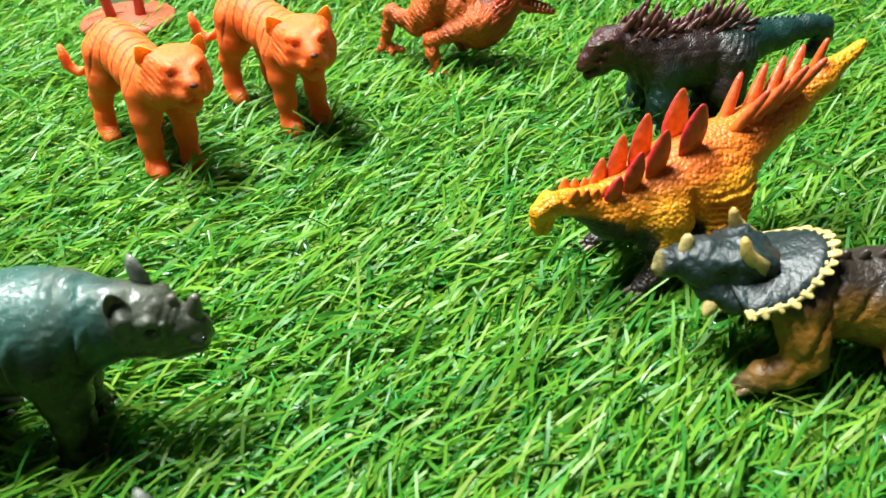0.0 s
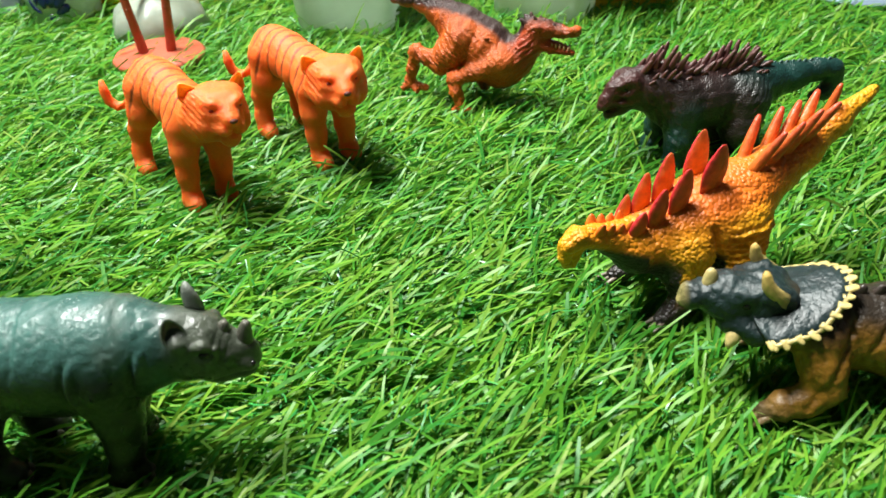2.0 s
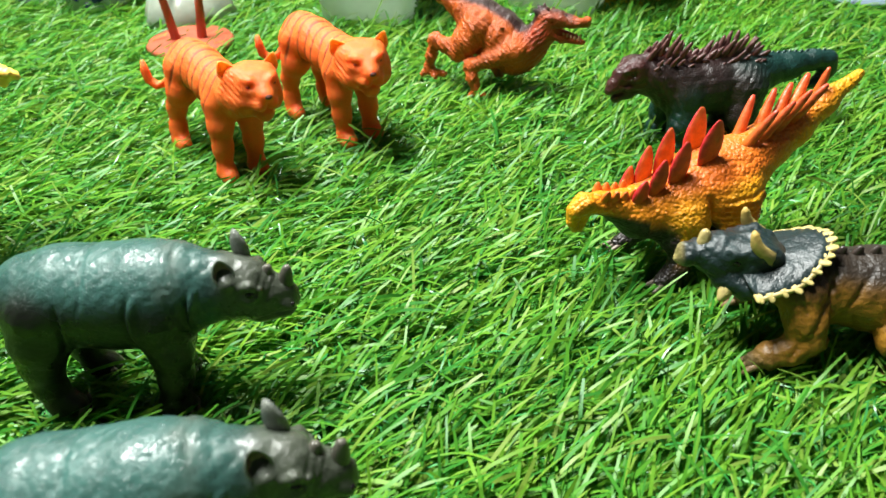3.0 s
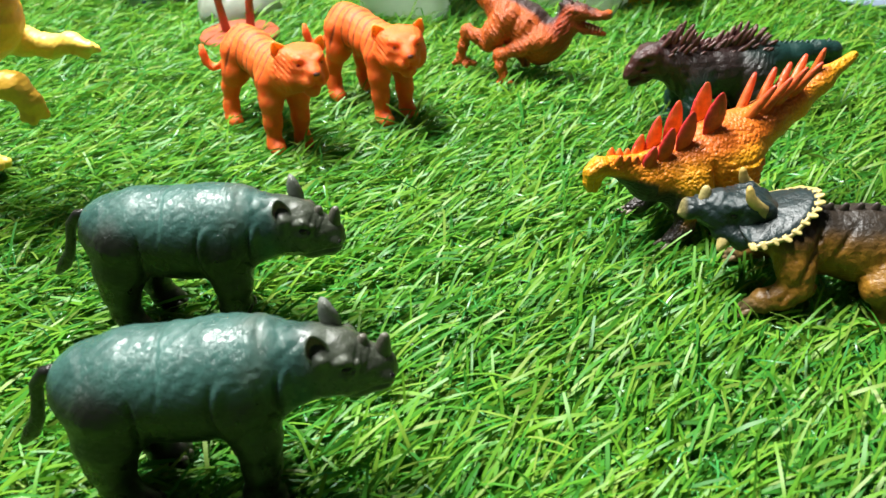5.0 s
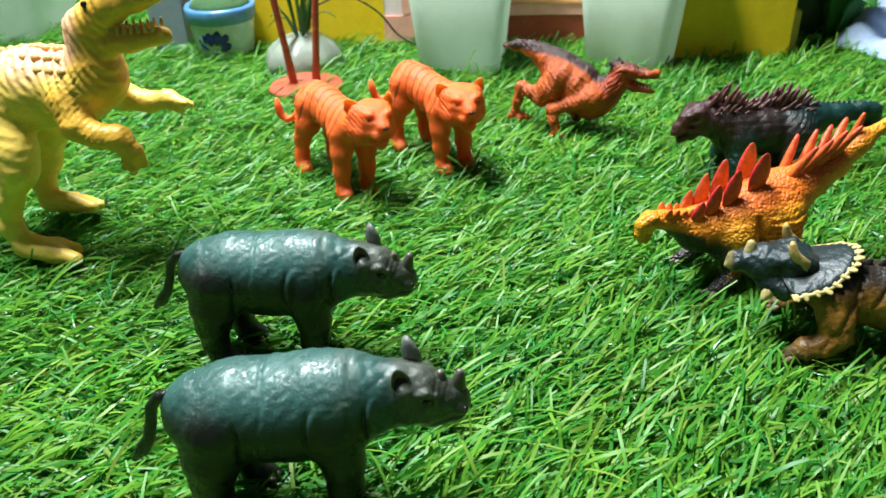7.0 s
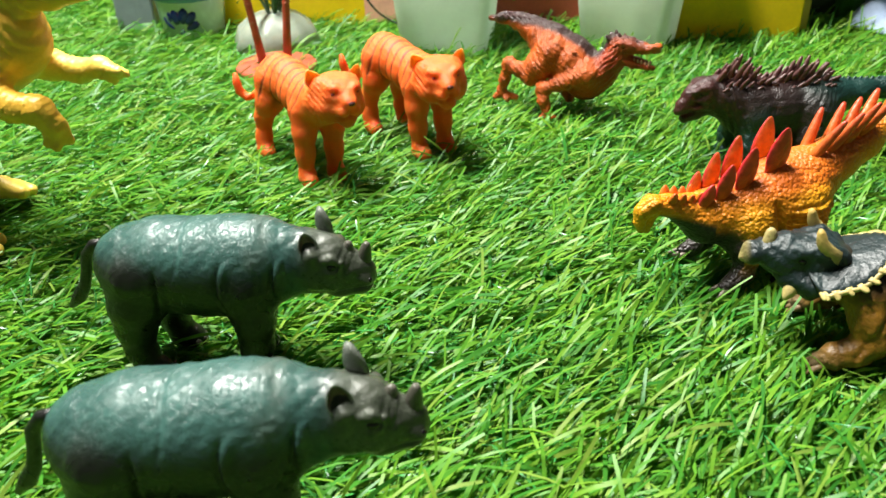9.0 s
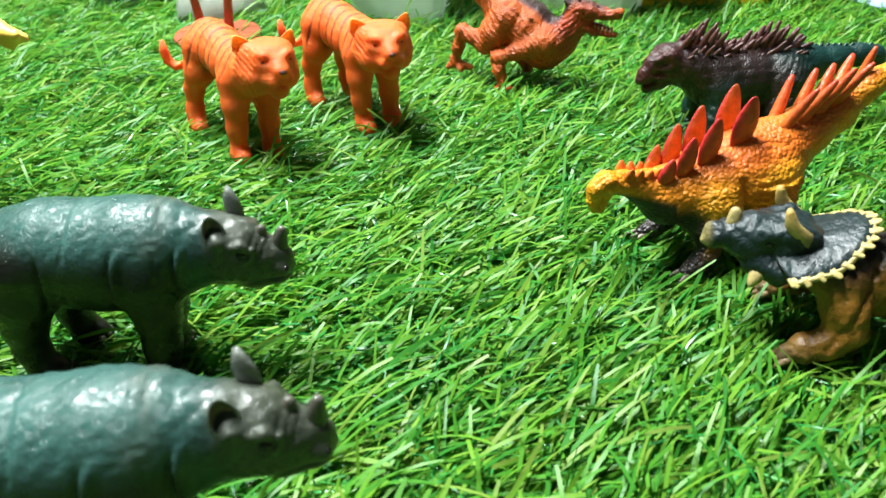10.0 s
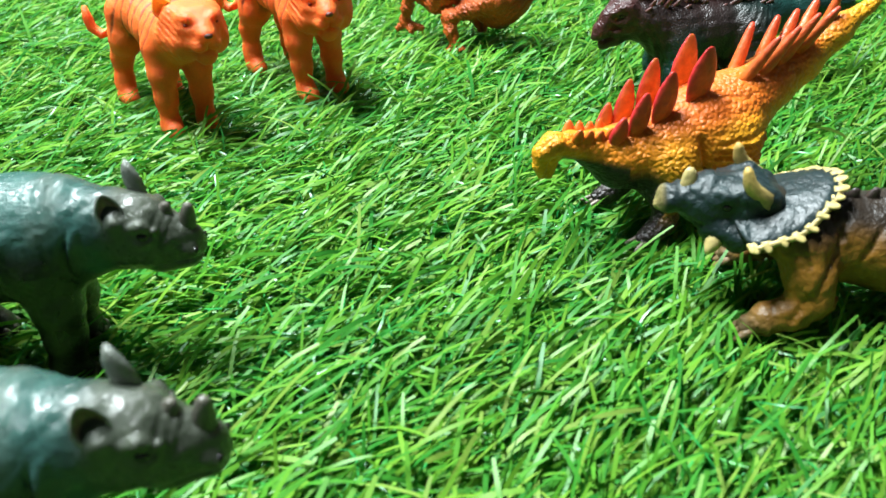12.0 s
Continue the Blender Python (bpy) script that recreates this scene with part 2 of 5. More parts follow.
def spike(name, base, tip, wide, thick, side, mat, parent, label="", bend=0.0, colour=None, tipcolour=None, leaf=False, ring=8, edge=None):
    b, t = Vector(base), Vector(tip)
    d = (t - b)
    lift = Vector((-1, 0, 0)) * bend
    fs = (-0.12, 0.15, 0.35, 0.55, 0.75, 0.9, 0.98, 1.0)
    pts = [b + d * f + lift * (f * f) for f in fs]
    if leaf:
        prof = [0.66, 0.90, 1.0, 0.93, 0.70, 0.43, 0.22, 0.05]
    else:
        prof = [1.0, 0.93, 0.85, 0.75, 0.62, 0.46, 0.30, 0.08]
    return loft(name, pts, [wide * q for q in prof], [thick * q for q in prof], side, mat, parent, label, ring, colour, tipcolour, edge)


def ball(name, centre, r, mat, parent, label="", colour=None):
    bm = bmesh.new()
    bmesh.ops.create_uvsphere(bm, u_segments=12, v_segments=8, radius=1)
    r = (r, r, r) if isinstance(r, (int, float)) else r
    for v in bm.verts:
        v.co = Vector((v.co.x * r[0] + centre[0], v.co.y * r[1] + centre[1], v.co.z * r[2] + centre[2])) * MM
    ob = part(name, bm, mat, parent, label, True)
    if colour:
        attr = ob.data.color_attributes.new("paint", "FLOAT_COLOR", "POINT")
        attr.data.foreach_set("color", np.tile(np.array((*colour, 1), np.float32), len(ob.data.vertices)))
    return ob


def ear_cup(name, base, normal, up, wide, high, depth, mat, parent, colour, inner, taper=0.25):
    """A cupped ear: a thin bowl, open along normal, whose long way is up."""
    nrm, up = Vector(normal).normalized(), Vector(up).normalized()
    side = up.cross(nrm).normalized()
    up = nrm.cross(side)
    centre = Vector(base) + up * high
    verts, faces, cols = [], [], []
    rings, ring = 6, 18
    for shell in (0, 1):
        for i in range(rings):
            f = (i + 0.02) / (rings - 1 + 0.02)
            g = f * (1.0 if shell == 0 else 0.84)
            for j in range(ring):
                a = 2 * math.pi * j / ring
                y = math.sin(a)
                w = wide * (1 - taper * max(0, y))
                p = centre + side * (g * w * math.cos(a)) + up * (g * high * y)
                dz = depth * math.sqrt(max(0.0, 1 - f * f)) * (1.0 if shell == 0 else 0.75)
                verts.append((p - nrm * dz) * MM)
                cols.append((*(colour if shell == 0 or i > rings - 2 else inner), 1))
    for shell in (0, 1):
        o = shell * rings * ring
        for i in range(rings - 1):
            for j in range(ring):
                k = (j + 1) % ring
                q = (o + i * ring + j, o + i * ring + k, o + (i + 1) * ring + k, o + (i + 1) * ring + j)
                faces.append(q if shell else q[::-1])
        faces.append(tuple(o + j for j in range(ring)))
    a, b = (rings - 1) * ring, (2 * rings - 1) * ring
    for j in range(ring):
        k = (j + 1) % ring
        faces.append((a + j, b + j, b + k, a + k))
    return mesh_object(name, verts, faces, mat, parent, "", True, cols)


def box_part(name, size, centre, mat, parent, label="", bevel=0.001, taper=1.0):
    bm = bmesh.new()
    bmesh.ops.create_cube(bm, size=1)
    for v in bm.verts:
        f = taper if v.co.z < 0 else 1.0
        v.co = Vector((v.co.x * size[0] * f + centre[0], v.co.y * size[1] * f + centre[1], v.co.z * size[2] + centre[2]))
    if bevel:
        bmesh.ops.bevel(bm, geom=bm.edges[:], offset=bevel, segments=2, affect="EDGES")
    return part(name, bm, mat, parent, label)


def smooth01(x, a, b):
    t = np.clip((x - a) / (b - a), 0, 1)
    return t * t * (3 - 2 * t)


def wobble(P, scale, seed=0):
    """A cheap smooth noise in -1..1 for grooves and paint edges."""
    r = np.random.RandomState(seed)
    out = np.zeros(len(P))
    for i in range(5):
        d = r.normal(size=3)
        d /= np.linalg.norm(d)
        out += np.sin(P @ d * scale * (0.7 + 0.35 * i) + r.uniform(0, 6.3)) / (1 + 0.4 * i)
    return out / 3.0


FIGURES = []  # (strands, matrix) of every standing figure, for the grass to part round


# ---------------------------------------------------------------- room and turf mat
def slab(name, lo, hi, mat, label, category, kind="structure"):
    bm = bmesh.new()
    bmesh.ops.create_cube(bm, size=1)
    for v in bm.verts:
        v.co = Vector([(a + b) / 2 + c * (b - a) for a, b, c in zip(lo, hi, v.co)])
    return tagged(part(name, bm, mat, None), label, category, "", kind)


slab("floor", (-1.6, -1.8, -0.06), (1.8, 1.5, -0.004), FLOOR, "plain grey floor under the turf mat", "floor")
slab("ceiling", (-1.6, -1.8, 2.5), (1.8, 1.5, 2.56), WALL, "plain pale ceiling of the room", "ceiling")
slab("wall_west", (-1.6, -1.8, -0.004), (-1.5, 1.5, 2.5), WALL, "plain pale plaster wall", "wall")
slab("wall_east", (1.7, -1.8, -0.004), (1.8, 1.5, 2.5), WALL, "plain pale plaster wall", "wall")
slab("wall_north", (-1.5, 1.4, -0.004), (1.7, 1.5, 2.5), WALL, "plain pale plaster wall behind the toys", "wall")
slab("wall_south", (-1.5, -1.8, -0.004), (1.7, -1.7, 2.5), WALL, "plain pale plaster wall", "wall")
slab("turf_mat", (-0.64, -0.26, -0.004), (0.46, 0.80, 0.005), MAT_BACKING, "dark green backing of an artificial grass mat", "turf mat")

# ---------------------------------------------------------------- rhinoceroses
# low and belly tones: dark brown paint, deepened to carry the underside's shade
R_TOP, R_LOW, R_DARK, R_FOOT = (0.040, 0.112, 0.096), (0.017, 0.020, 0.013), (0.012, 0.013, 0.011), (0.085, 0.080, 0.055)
R_BELLY_SHADE, R_FACE = (0.010, 0.012, 0.008), (0.076, 0.088, 0.064)


def rhino(m, label):
    ob = thing("toy_rhinoceros", label, "toy rhinoceros", m, "toy rhinoceroses")
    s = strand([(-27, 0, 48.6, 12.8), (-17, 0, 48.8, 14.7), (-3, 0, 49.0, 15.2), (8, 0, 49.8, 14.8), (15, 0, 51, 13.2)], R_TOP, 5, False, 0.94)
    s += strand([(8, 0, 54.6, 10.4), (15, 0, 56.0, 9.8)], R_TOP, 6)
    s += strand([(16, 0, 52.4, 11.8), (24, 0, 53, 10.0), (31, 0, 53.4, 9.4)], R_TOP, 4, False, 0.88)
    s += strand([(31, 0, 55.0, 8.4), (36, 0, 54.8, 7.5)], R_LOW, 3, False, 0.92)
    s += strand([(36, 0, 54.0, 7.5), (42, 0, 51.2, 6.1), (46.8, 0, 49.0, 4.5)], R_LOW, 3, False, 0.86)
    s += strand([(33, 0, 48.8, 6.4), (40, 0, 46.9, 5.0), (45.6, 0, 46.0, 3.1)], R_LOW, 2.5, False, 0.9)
    s += strand([(33.5, 5.0, 50.5, 3.4), (37.5, 4.6, 49.0, 2.8)], R_LOW, 2, True)
    # legs: broad shoulders and haunches, short shanks; the far ones a little out of step
    for side, front, hind in ((-1, 0.0, 0.0), (1, -4.0, 4.0)):
        # leg colour is darker than the back; shade under the body is painted into it
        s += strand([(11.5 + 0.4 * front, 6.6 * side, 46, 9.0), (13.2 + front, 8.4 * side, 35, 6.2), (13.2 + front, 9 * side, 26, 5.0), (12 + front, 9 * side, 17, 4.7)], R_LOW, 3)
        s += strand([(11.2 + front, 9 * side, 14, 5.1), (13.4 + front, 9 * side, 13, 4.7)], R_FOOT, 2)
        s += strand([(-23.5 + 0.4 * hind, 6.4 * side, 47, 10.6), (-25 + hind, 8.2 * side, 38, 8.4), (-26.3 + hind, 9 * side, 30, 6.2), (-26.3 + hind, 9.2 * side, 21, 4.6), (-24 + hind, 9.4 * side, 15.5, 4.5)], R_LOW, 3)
        s += strand([(-24 + hind, 9.4 * side, 13.8, 4.7), (-20.4 + hind, 9.5 * side, 13.0, 4.2)], R_FOOT, 2)
    s += strand([(32.0, 5.4, 57.0, 2.6), (32.6, 7.0, 59.0, 1.7)], R_LOW, 2.0, True)
    # swellings under both horns, nostrils, lips, eyelids
    s += strand([(46.4, 0, 52.8, 3.5), (47.8, 0, 52.2, 3.1)], R_LOW, 1.4)
    s += strand([(41.4, 0, 56.2, 3.3), (42.6, 0, 56.0, 2.9)], R_LOW, 1.4)
    s += strand([(47.4, 3.0, 50.2, 1.9), (48.6, 3.0, 49.4, 1.8)], R_LOW, 1.0, True)
    s += strand([(35.6, 6.5, 57.4, 1.0), (38.2, 6.6, 58.2, 1.3), (41.2, 5.6, 56.4, 1.0)], R_LOW, 0.9, True)
    s += strand([(35.8, 6.9, 54.6, 0.9), (38.4, 6.9, 53.4, 1.0), (40.8, 6.0, 54.4, 0.8)], R_LOW, 0.8, True)
    def carve(P):
        x, y, z = P.T
        g = np.zeros(len(P))
        for x0, tilt, deep, low in ((-8.5, 0.05, 0.5, 50), (18.4, -0.25, 0.35, 40), (23.0, -0.3, 0.4, 42), (27.0, -0.3, 0.35, 46)):
            u = x - x0 - tilt * (z - 48) - 0.7 * np.sin(z * 0.35)
            g += deep * np.exp(-(u / 0.7) ** 2) * smooth01(z, low, low + 6)
        side = smooth01(np.abs(y), 7, 10)
        for x0, bow, low, high in ((4.6, 0.022, 37, 60), (-14.5, -0.012, 34, 56), (20.5, 0.02, 44, 60)):
            u = x - x0 - bow * (z - 50) ** 2
            reach = smooth01(z, low, low + 5) * smooth01(-z, -high, -high + 5) * side
            g += (1.0 * np.exp(-(u / 0.6) ** 2) - 0.7 * np.exp(-((u - 1.6) / 1.2) ** 2)) * reach
        for k in (0, 1, 2):
            u = x - 39.4 - 1.9 * k - 0.35 * (z - 54)
            g += 0.35 * np.exp(-(u / 0.45) ** 2) * smooth01(z, 52, 55)
        u = z - 46.2 - 0.14 * (x - 44)
        g += 1.0 * np.exp(-(u / 0.6) ** 2) * smooth01(x, 38, 42)
        Q = P * np.array((0.45, 0.8, 1.9))
        band = smooth01(z, 40, 47) * smooth01(-z, -66, -58) * smooth01(-x, -24, -16)
        g += 0.55 * np.clip(wobble(Q + 1.5 * wobble(P, 0.3, 20)[:, None], 1.1, 17) - 0.1, 0, 1) * np.clip(wobble(P, 0.45, 18) + 0.15, 0, 1) * band
        g += (0.20 * wobble(P, 1.1, 3) + 0.12 * wobble(P, 2.4, 13)) * smooth01(z, 20, 40)
        return g

    def paint(V, col):
        f = np.clip(0.5 + 0.5 * wobble(V, 0.35, 8), 0, 1)[:, None]
        col = col * (0.84 + 0.28 * f)
        # below mid-flank: brown paint plus the lower flank's shade, painted in
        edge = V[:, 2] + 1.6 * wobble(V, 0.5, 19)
        belly_shade = (smooth01(-edge, -58.5, -51.0) * smooth01(-V[:, 0], -30, -20) * 0.93)[:, None]
        col = col * (1 - belly_shade) + np.array(R_BELLY_SHADE) * (0.7 + 0.6 * f) * belly_shade
        brown = (smooth01(V[:, 0], 27, 33) * (0.62 + 0.3 * f[:, 0]))[:, None]
        col = col * (1 - brown) + np.array(R_FACE) * brown
        patch = (np.exp(-((V[:, 0] - 16) / 3.2) ** 2) * smooth01(V[:, 2], 54, 60) * np.clip(0.4 + 0.6 * wobble(V, 0.6, 4), 0, 1))[:, None]
        return col * (1 - 0.6 * patch) + np.array((0.11, 0.095, 0.070)) * 0.6 * patch

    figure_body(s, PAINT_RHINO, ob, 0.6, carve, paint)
    for y in (1, -1):
        ex, ey, ez, high, lift = (35.4, 5.4, 57.8, 6.4, 0.10) if y > 0 else (32.8, 7.2, 58.0, 4.5, 0.30)
        ear_cup("ear", (ex, ey * y, ez), (0.40, 0.84 * y, lift), (-0.10, 0.16 * y, 1), 3.2, high, 2.3, PAINT_RHINO, ob, (0.17, 0.19, 0.16), (0.20, 0.135, 0.085))
        ball("eye", (38.4, 6.9 * y, 55.6), (1.5, 1.0, 1.2), EYE_BLACK, ob, "small black painted eye")
        ball("nostril", (49.6, 3.6 * y, 50.0), (0.9, 0.8, 0.9), EYE_BLACK, ob)
    spike("horn", (47.0, 0, 53.4), (48.4, 0, 61.4), 2.7, 2.4, (1, 0, 0), PAINT_RHINO, ob, "grey front horn", 0, R_LOW, (0.12, 0.115, 0.09), ring=12)
    spike("horn", (42.1, 0, 57.4), (42.8, 0, 61.4), 2.3, 2.1, (1, 0, 0), PAINT_RHINO, ob, "small grey rear horn", 0, R_LOW, (0.12, 0.115, 0.09), ring=12)
    loft("tail", [(-35, 0, 55.6), (-39.8, 0, 54.6), (-43.2, 0.3, 50), (-44.6, 0.5, 44), (-46.4, 0.5, 38), (-49.5, 0.5, 33), (-53, 0.5, 29)],
         [1.4, 1.7, 1.9, 1.8, 2.0, 2.4, 1.0], [1.4, 1.6, 1.6, 1.6, 1.6, 1.7, 0.8], (1, 0, 0), PAINT_RHINO, ob, "dark hanging tail", 10, R_DARK)
    for x0, y in ((16.6, -9), (12.6, 9), (-17.6, -9), (-13.6, 9)):
        for dx, dy in ((0, -2.8), (0.8, 0), (0, 2.8)):
            ball("toe_nail", (x0 + dx, y + dy, 12.0), (1.3, 1.3, 2.0), PAINT_RHINO, ob, "", (0.15, 0.135, 0.10))
    FIGURES.append((s, m.copy()))
    return ob


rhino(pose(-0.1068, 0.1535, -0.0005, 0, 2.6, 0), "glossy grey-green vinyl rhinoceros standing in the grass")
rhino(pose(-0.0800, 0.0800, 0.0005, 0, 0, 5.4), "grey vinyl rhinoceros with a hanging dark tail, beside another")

# ---------------------------------------------------------------- tigers
T_ORANGE, T_PALE, T_STRIPE = (0.84, 0.142, 0.016), (0.82, 0.24, 0.05), (0.13, 0.020, 0.005)


def turned(p, deg, pivot=(19.0, 0.0, 50.0), size=1.17, shift=(0.0, 0.0, 0.0)):
    """Points of the tiger's head, swung about the neck so that it looks aside."""
    p = np.array(p, float)
    p = np.array(pivot) + (p - np.array(pivot)) * size
    c, q = math.cos(radians(deg)), math.sin(radians(deg))
    x, y = p[..., 0] - pivot[0], p[..., 1] - pivot[1]
    p[..., 0], p[..., 1] = pivot[0] + c * x - q * y, pivot[1] + q * x + c * y
    return p + np.array(shift)


def tiger(m, label, swing, shift):
    ob = thing("toy_tiger", label, "toy tiger", m, "toy tigers")
    s = strand([(-30, 0, 53.5, 9.6), (-18, 0, 52, 9.8), (-4, 0, 50, 9.8), (9, 0, 49.5, 10.2)], T_ORANGE, 5)
    s += strand([(9, 0, 49.0, 9.8), (18, 0, 51.0, 9.0), (25, 0, 52.5, 8.8)], T_ORANGE, 5)
    head = strand([(25.0, 0, 53.4, 8.2), (30.0, 0, 53.2, 7.6)], T_ORANGE, 4)
    head += strand([(25.5, 6.6, 50.6, 5.0), (31.0, 5.2, 49.2, 4.6)], T_ORANGE, 5, True)
    head += strand([(26.5, 5.8, 57.0, 3.8), (32.0, 3.6, 56.8, 3.2)], T_ORANGE, 4, True)
    head += strand([(32, 0, 55.0, 5.2), (36.5, 0, 54.2, 3.8), (39.6, 0, 53.4, 3.1)], T_ORANGE, 2)
    head += strand([(33, 0, 48.3, 4.8), (37.4, 0, 46.8, 3.6)], T_ORANGE, 2)
    head += strand([(36.2, 2.6, 50.6, 3.2), (39.0, 2.0, 50.2, 2.7)], T_ORANGE, 1.2, True)
    head += strand([(33.4, 6.0, 58.2, 1.0), (35.6, 4.2, 58.2, 1.1), (36.4, 2.6, 57.6, 1.0)], T_ORANGE, 2.0, True)
    head += strand([(33.8, 5.8, 54.8, 1.4), (36.0, 4.0, 54.4, 1.4)], T_ORANGE, 2.0, True)
    for rows, colour, k, flat in head:
        rows[:, :3] = turned(rows[:, :3], swing, shift=shift)
        rows[:, 3] *= 1.17
    s += head
    s += strand([(11, 6.2, 45, 7.2), (13, 7.4, 36, 5.0), (13.5, 7.6, 26, 4.0), (14.0, 7.6, 16, 3.8)], T_ORANGE, 4, True)
    s += strand([(15, 7.6, 14.0, 4.5), (18.5, 7.6, 13.0, 3.9)], T_ORANGE, 2, True)
    s += strand([(-28, 5.8, 50, 8.4), (-27, 7.6, 40, 6.4), (-32, 9.2, 31, 4.2), (-32, 10.0, 20, 3.6), (-31, 10.2, 15, 3.8)], T_ORANGE, 4, True)
    s += strand([(-30, 10.3, 14.0, 4.3), (-26.5, 10.3, 13.0, 3.8)], T_ORANGE, 2, True)

    def stripes(P):
        x, y, z = P.T
        u = x + 1.6 * np.sin(z * 0.22 + y * 0.12) + 1.1 * wobble(P, 0.22, 5)
        w = np.cos(u * 2 * np.pi / 6.0)
        f = smooth01(w, 0.66, 0.93) * smooth01(z + 3.0 * wobble(P, 0.5, 12), 38, 47) * ((x < 14) & (x > -38))
        return f

    def carve(P):
        x, y, z = P.T
        g = 0.32 * stripes(P) + 0.12 * wobble(P, 1.5, 9)
        q = turned(turned(P - np.array(shift), -swing, size=1.0), 0.0, size=1 / 1.17)
        hx, hy, z = q[:, 0], q[:, 1], q[:, 2]
        u = z - 48.9 + 0.30 * np.abs(hy)
        g = g + 0.9 * np.exp(-(u / 0.55) ** 2) * smooth01(hx, 35, 38)
        g = g + 0.25 * np.exp(-(((np.abs(hy) - 4.4) / 1.5) ** 2 + ((z - 56.5) / 0.9) ** 2)) * smooth01(hx, 30, 33)
        fur = np.sin((np.abs(hy) * 0.9 - z * 0.5 + 0.5 * wobble(q, 0.9, 6)) * 4.6)
        g = g + 0.30 * fur * smooth01(np.abs(hy), 4.0, 6.5) * smooth01(hx, 22, 26) * smooth01(-hx, -36, -33)
        whisker = np.sin((z + 0.35 * np.abs(hy)) * 5.2)
        g = g + 0.22 * whisker * smooth01(hx, 35, 37) * smooth01(np.abs(hy), 1.6, 2.6) * smooth01(-np.abs(z - 50.5), -3, -1.5)
        g = g + 0.8 * np.exp(-((hy / 0.5) ** 2 + ((z - 50.6) / 1.6) ** 2)) * smooth01(hx, 37, 39)
        g = g + 0.07 * np.sin((x * 0.5 + P[:, 2] * 1.3 + 0.8 * wobble(P, 0.8, 21)) * 2.6) * smooth01(-x, -18, -10)
        return g

    def paint(V, col):
        f = stripes(V)[:, None] * np.clip(0.78 + 0.4 * wobble(V, 0.5, 2), 0.3, 0.98)[:, None]
        col = col * (1 - f) + np.array(T_STRIPE) * f
        pale = (smooth01(-V[:, 2], -17, -11) * 0.6)[:, None]
        return col * (1 - pale) + np.array(T_PALE) * pale

    figure_body(s, PAINT_TIGER, ob, 0.7, carve, paint)
    for y in (1, -1):
        ear_cup("ear", tuple(turned((27.2, 7.2 * y, 56.6), swing, shift=shift)), tuple(turned((0.90, 0.30 * y, 0.20), swing, (0, 0, 0))), tuple(turned((-0.2, 0.55 * y, 1), swing, (0, 0, 0))), 3.9, 4.7, 1.8, PAINT_TIGER, ob, T_ORANGE, (0.74, 0.090, 0.008), 0.48)
        ball("eye", tuple(turned((36.0, 4.5 * y, 56.4), swing, shift=shift)), (0.9, 1.5, 0.75), PAINT_TIGER, ob, "dark red painted eye", (0.36, 0.025, 0.01))
    ball("nose", tuple(turned((42.0, 0, 53.9), swing, shift=shift)), (1.2, 1.8, 1.1), PAINT_TIGER, ob, "small dark painted nose", (0.10, 0.015, 0.008))
    loft("tail", [(-37, -1, 53), (-40.5, -4, 45.5), (-42, -8.5, 39.5), (-44, -13, 38.5), (-45.5, -16, 41.5), (-46, -17, 46), (-46, -17.5, 51)],
         [2.6, 2.5, 2.4, 2.3, 2.3, 2.2, 1.0], [2.6, 2.5, 2.4, 2.3, 2.3, 2.2, 1.0], (0, 1, 0), PAINT_TIGER, ob, "orange tail curling up", 12, T_ORANGE)
    FIGURES.append((s, m.copy()))
    return ob


tiger(pose(-0.1160, 0.3045, 0.0, -4.0, 0, -51), "bright orange plastic tiger with thin dark stripes", -4.0, (-1.0, 3.4, 3.6))
tiger(pose(-0.0640, 0.3360, 0.0018, 0, 0, -51), "bright orange plastic tiger, striped, behind another", -17.0, (-1.0, 0.3, 0.6))

# ---------------------------------------------------------------- plated dinosaur
S_YEL, S_ORA, S_BRN, S_RED = (0.84, 0.38, 0.011), (0.86, 0.27, 0.010), (0.026, 0.019, 0.018), (0.66, 0.026, 0.040)


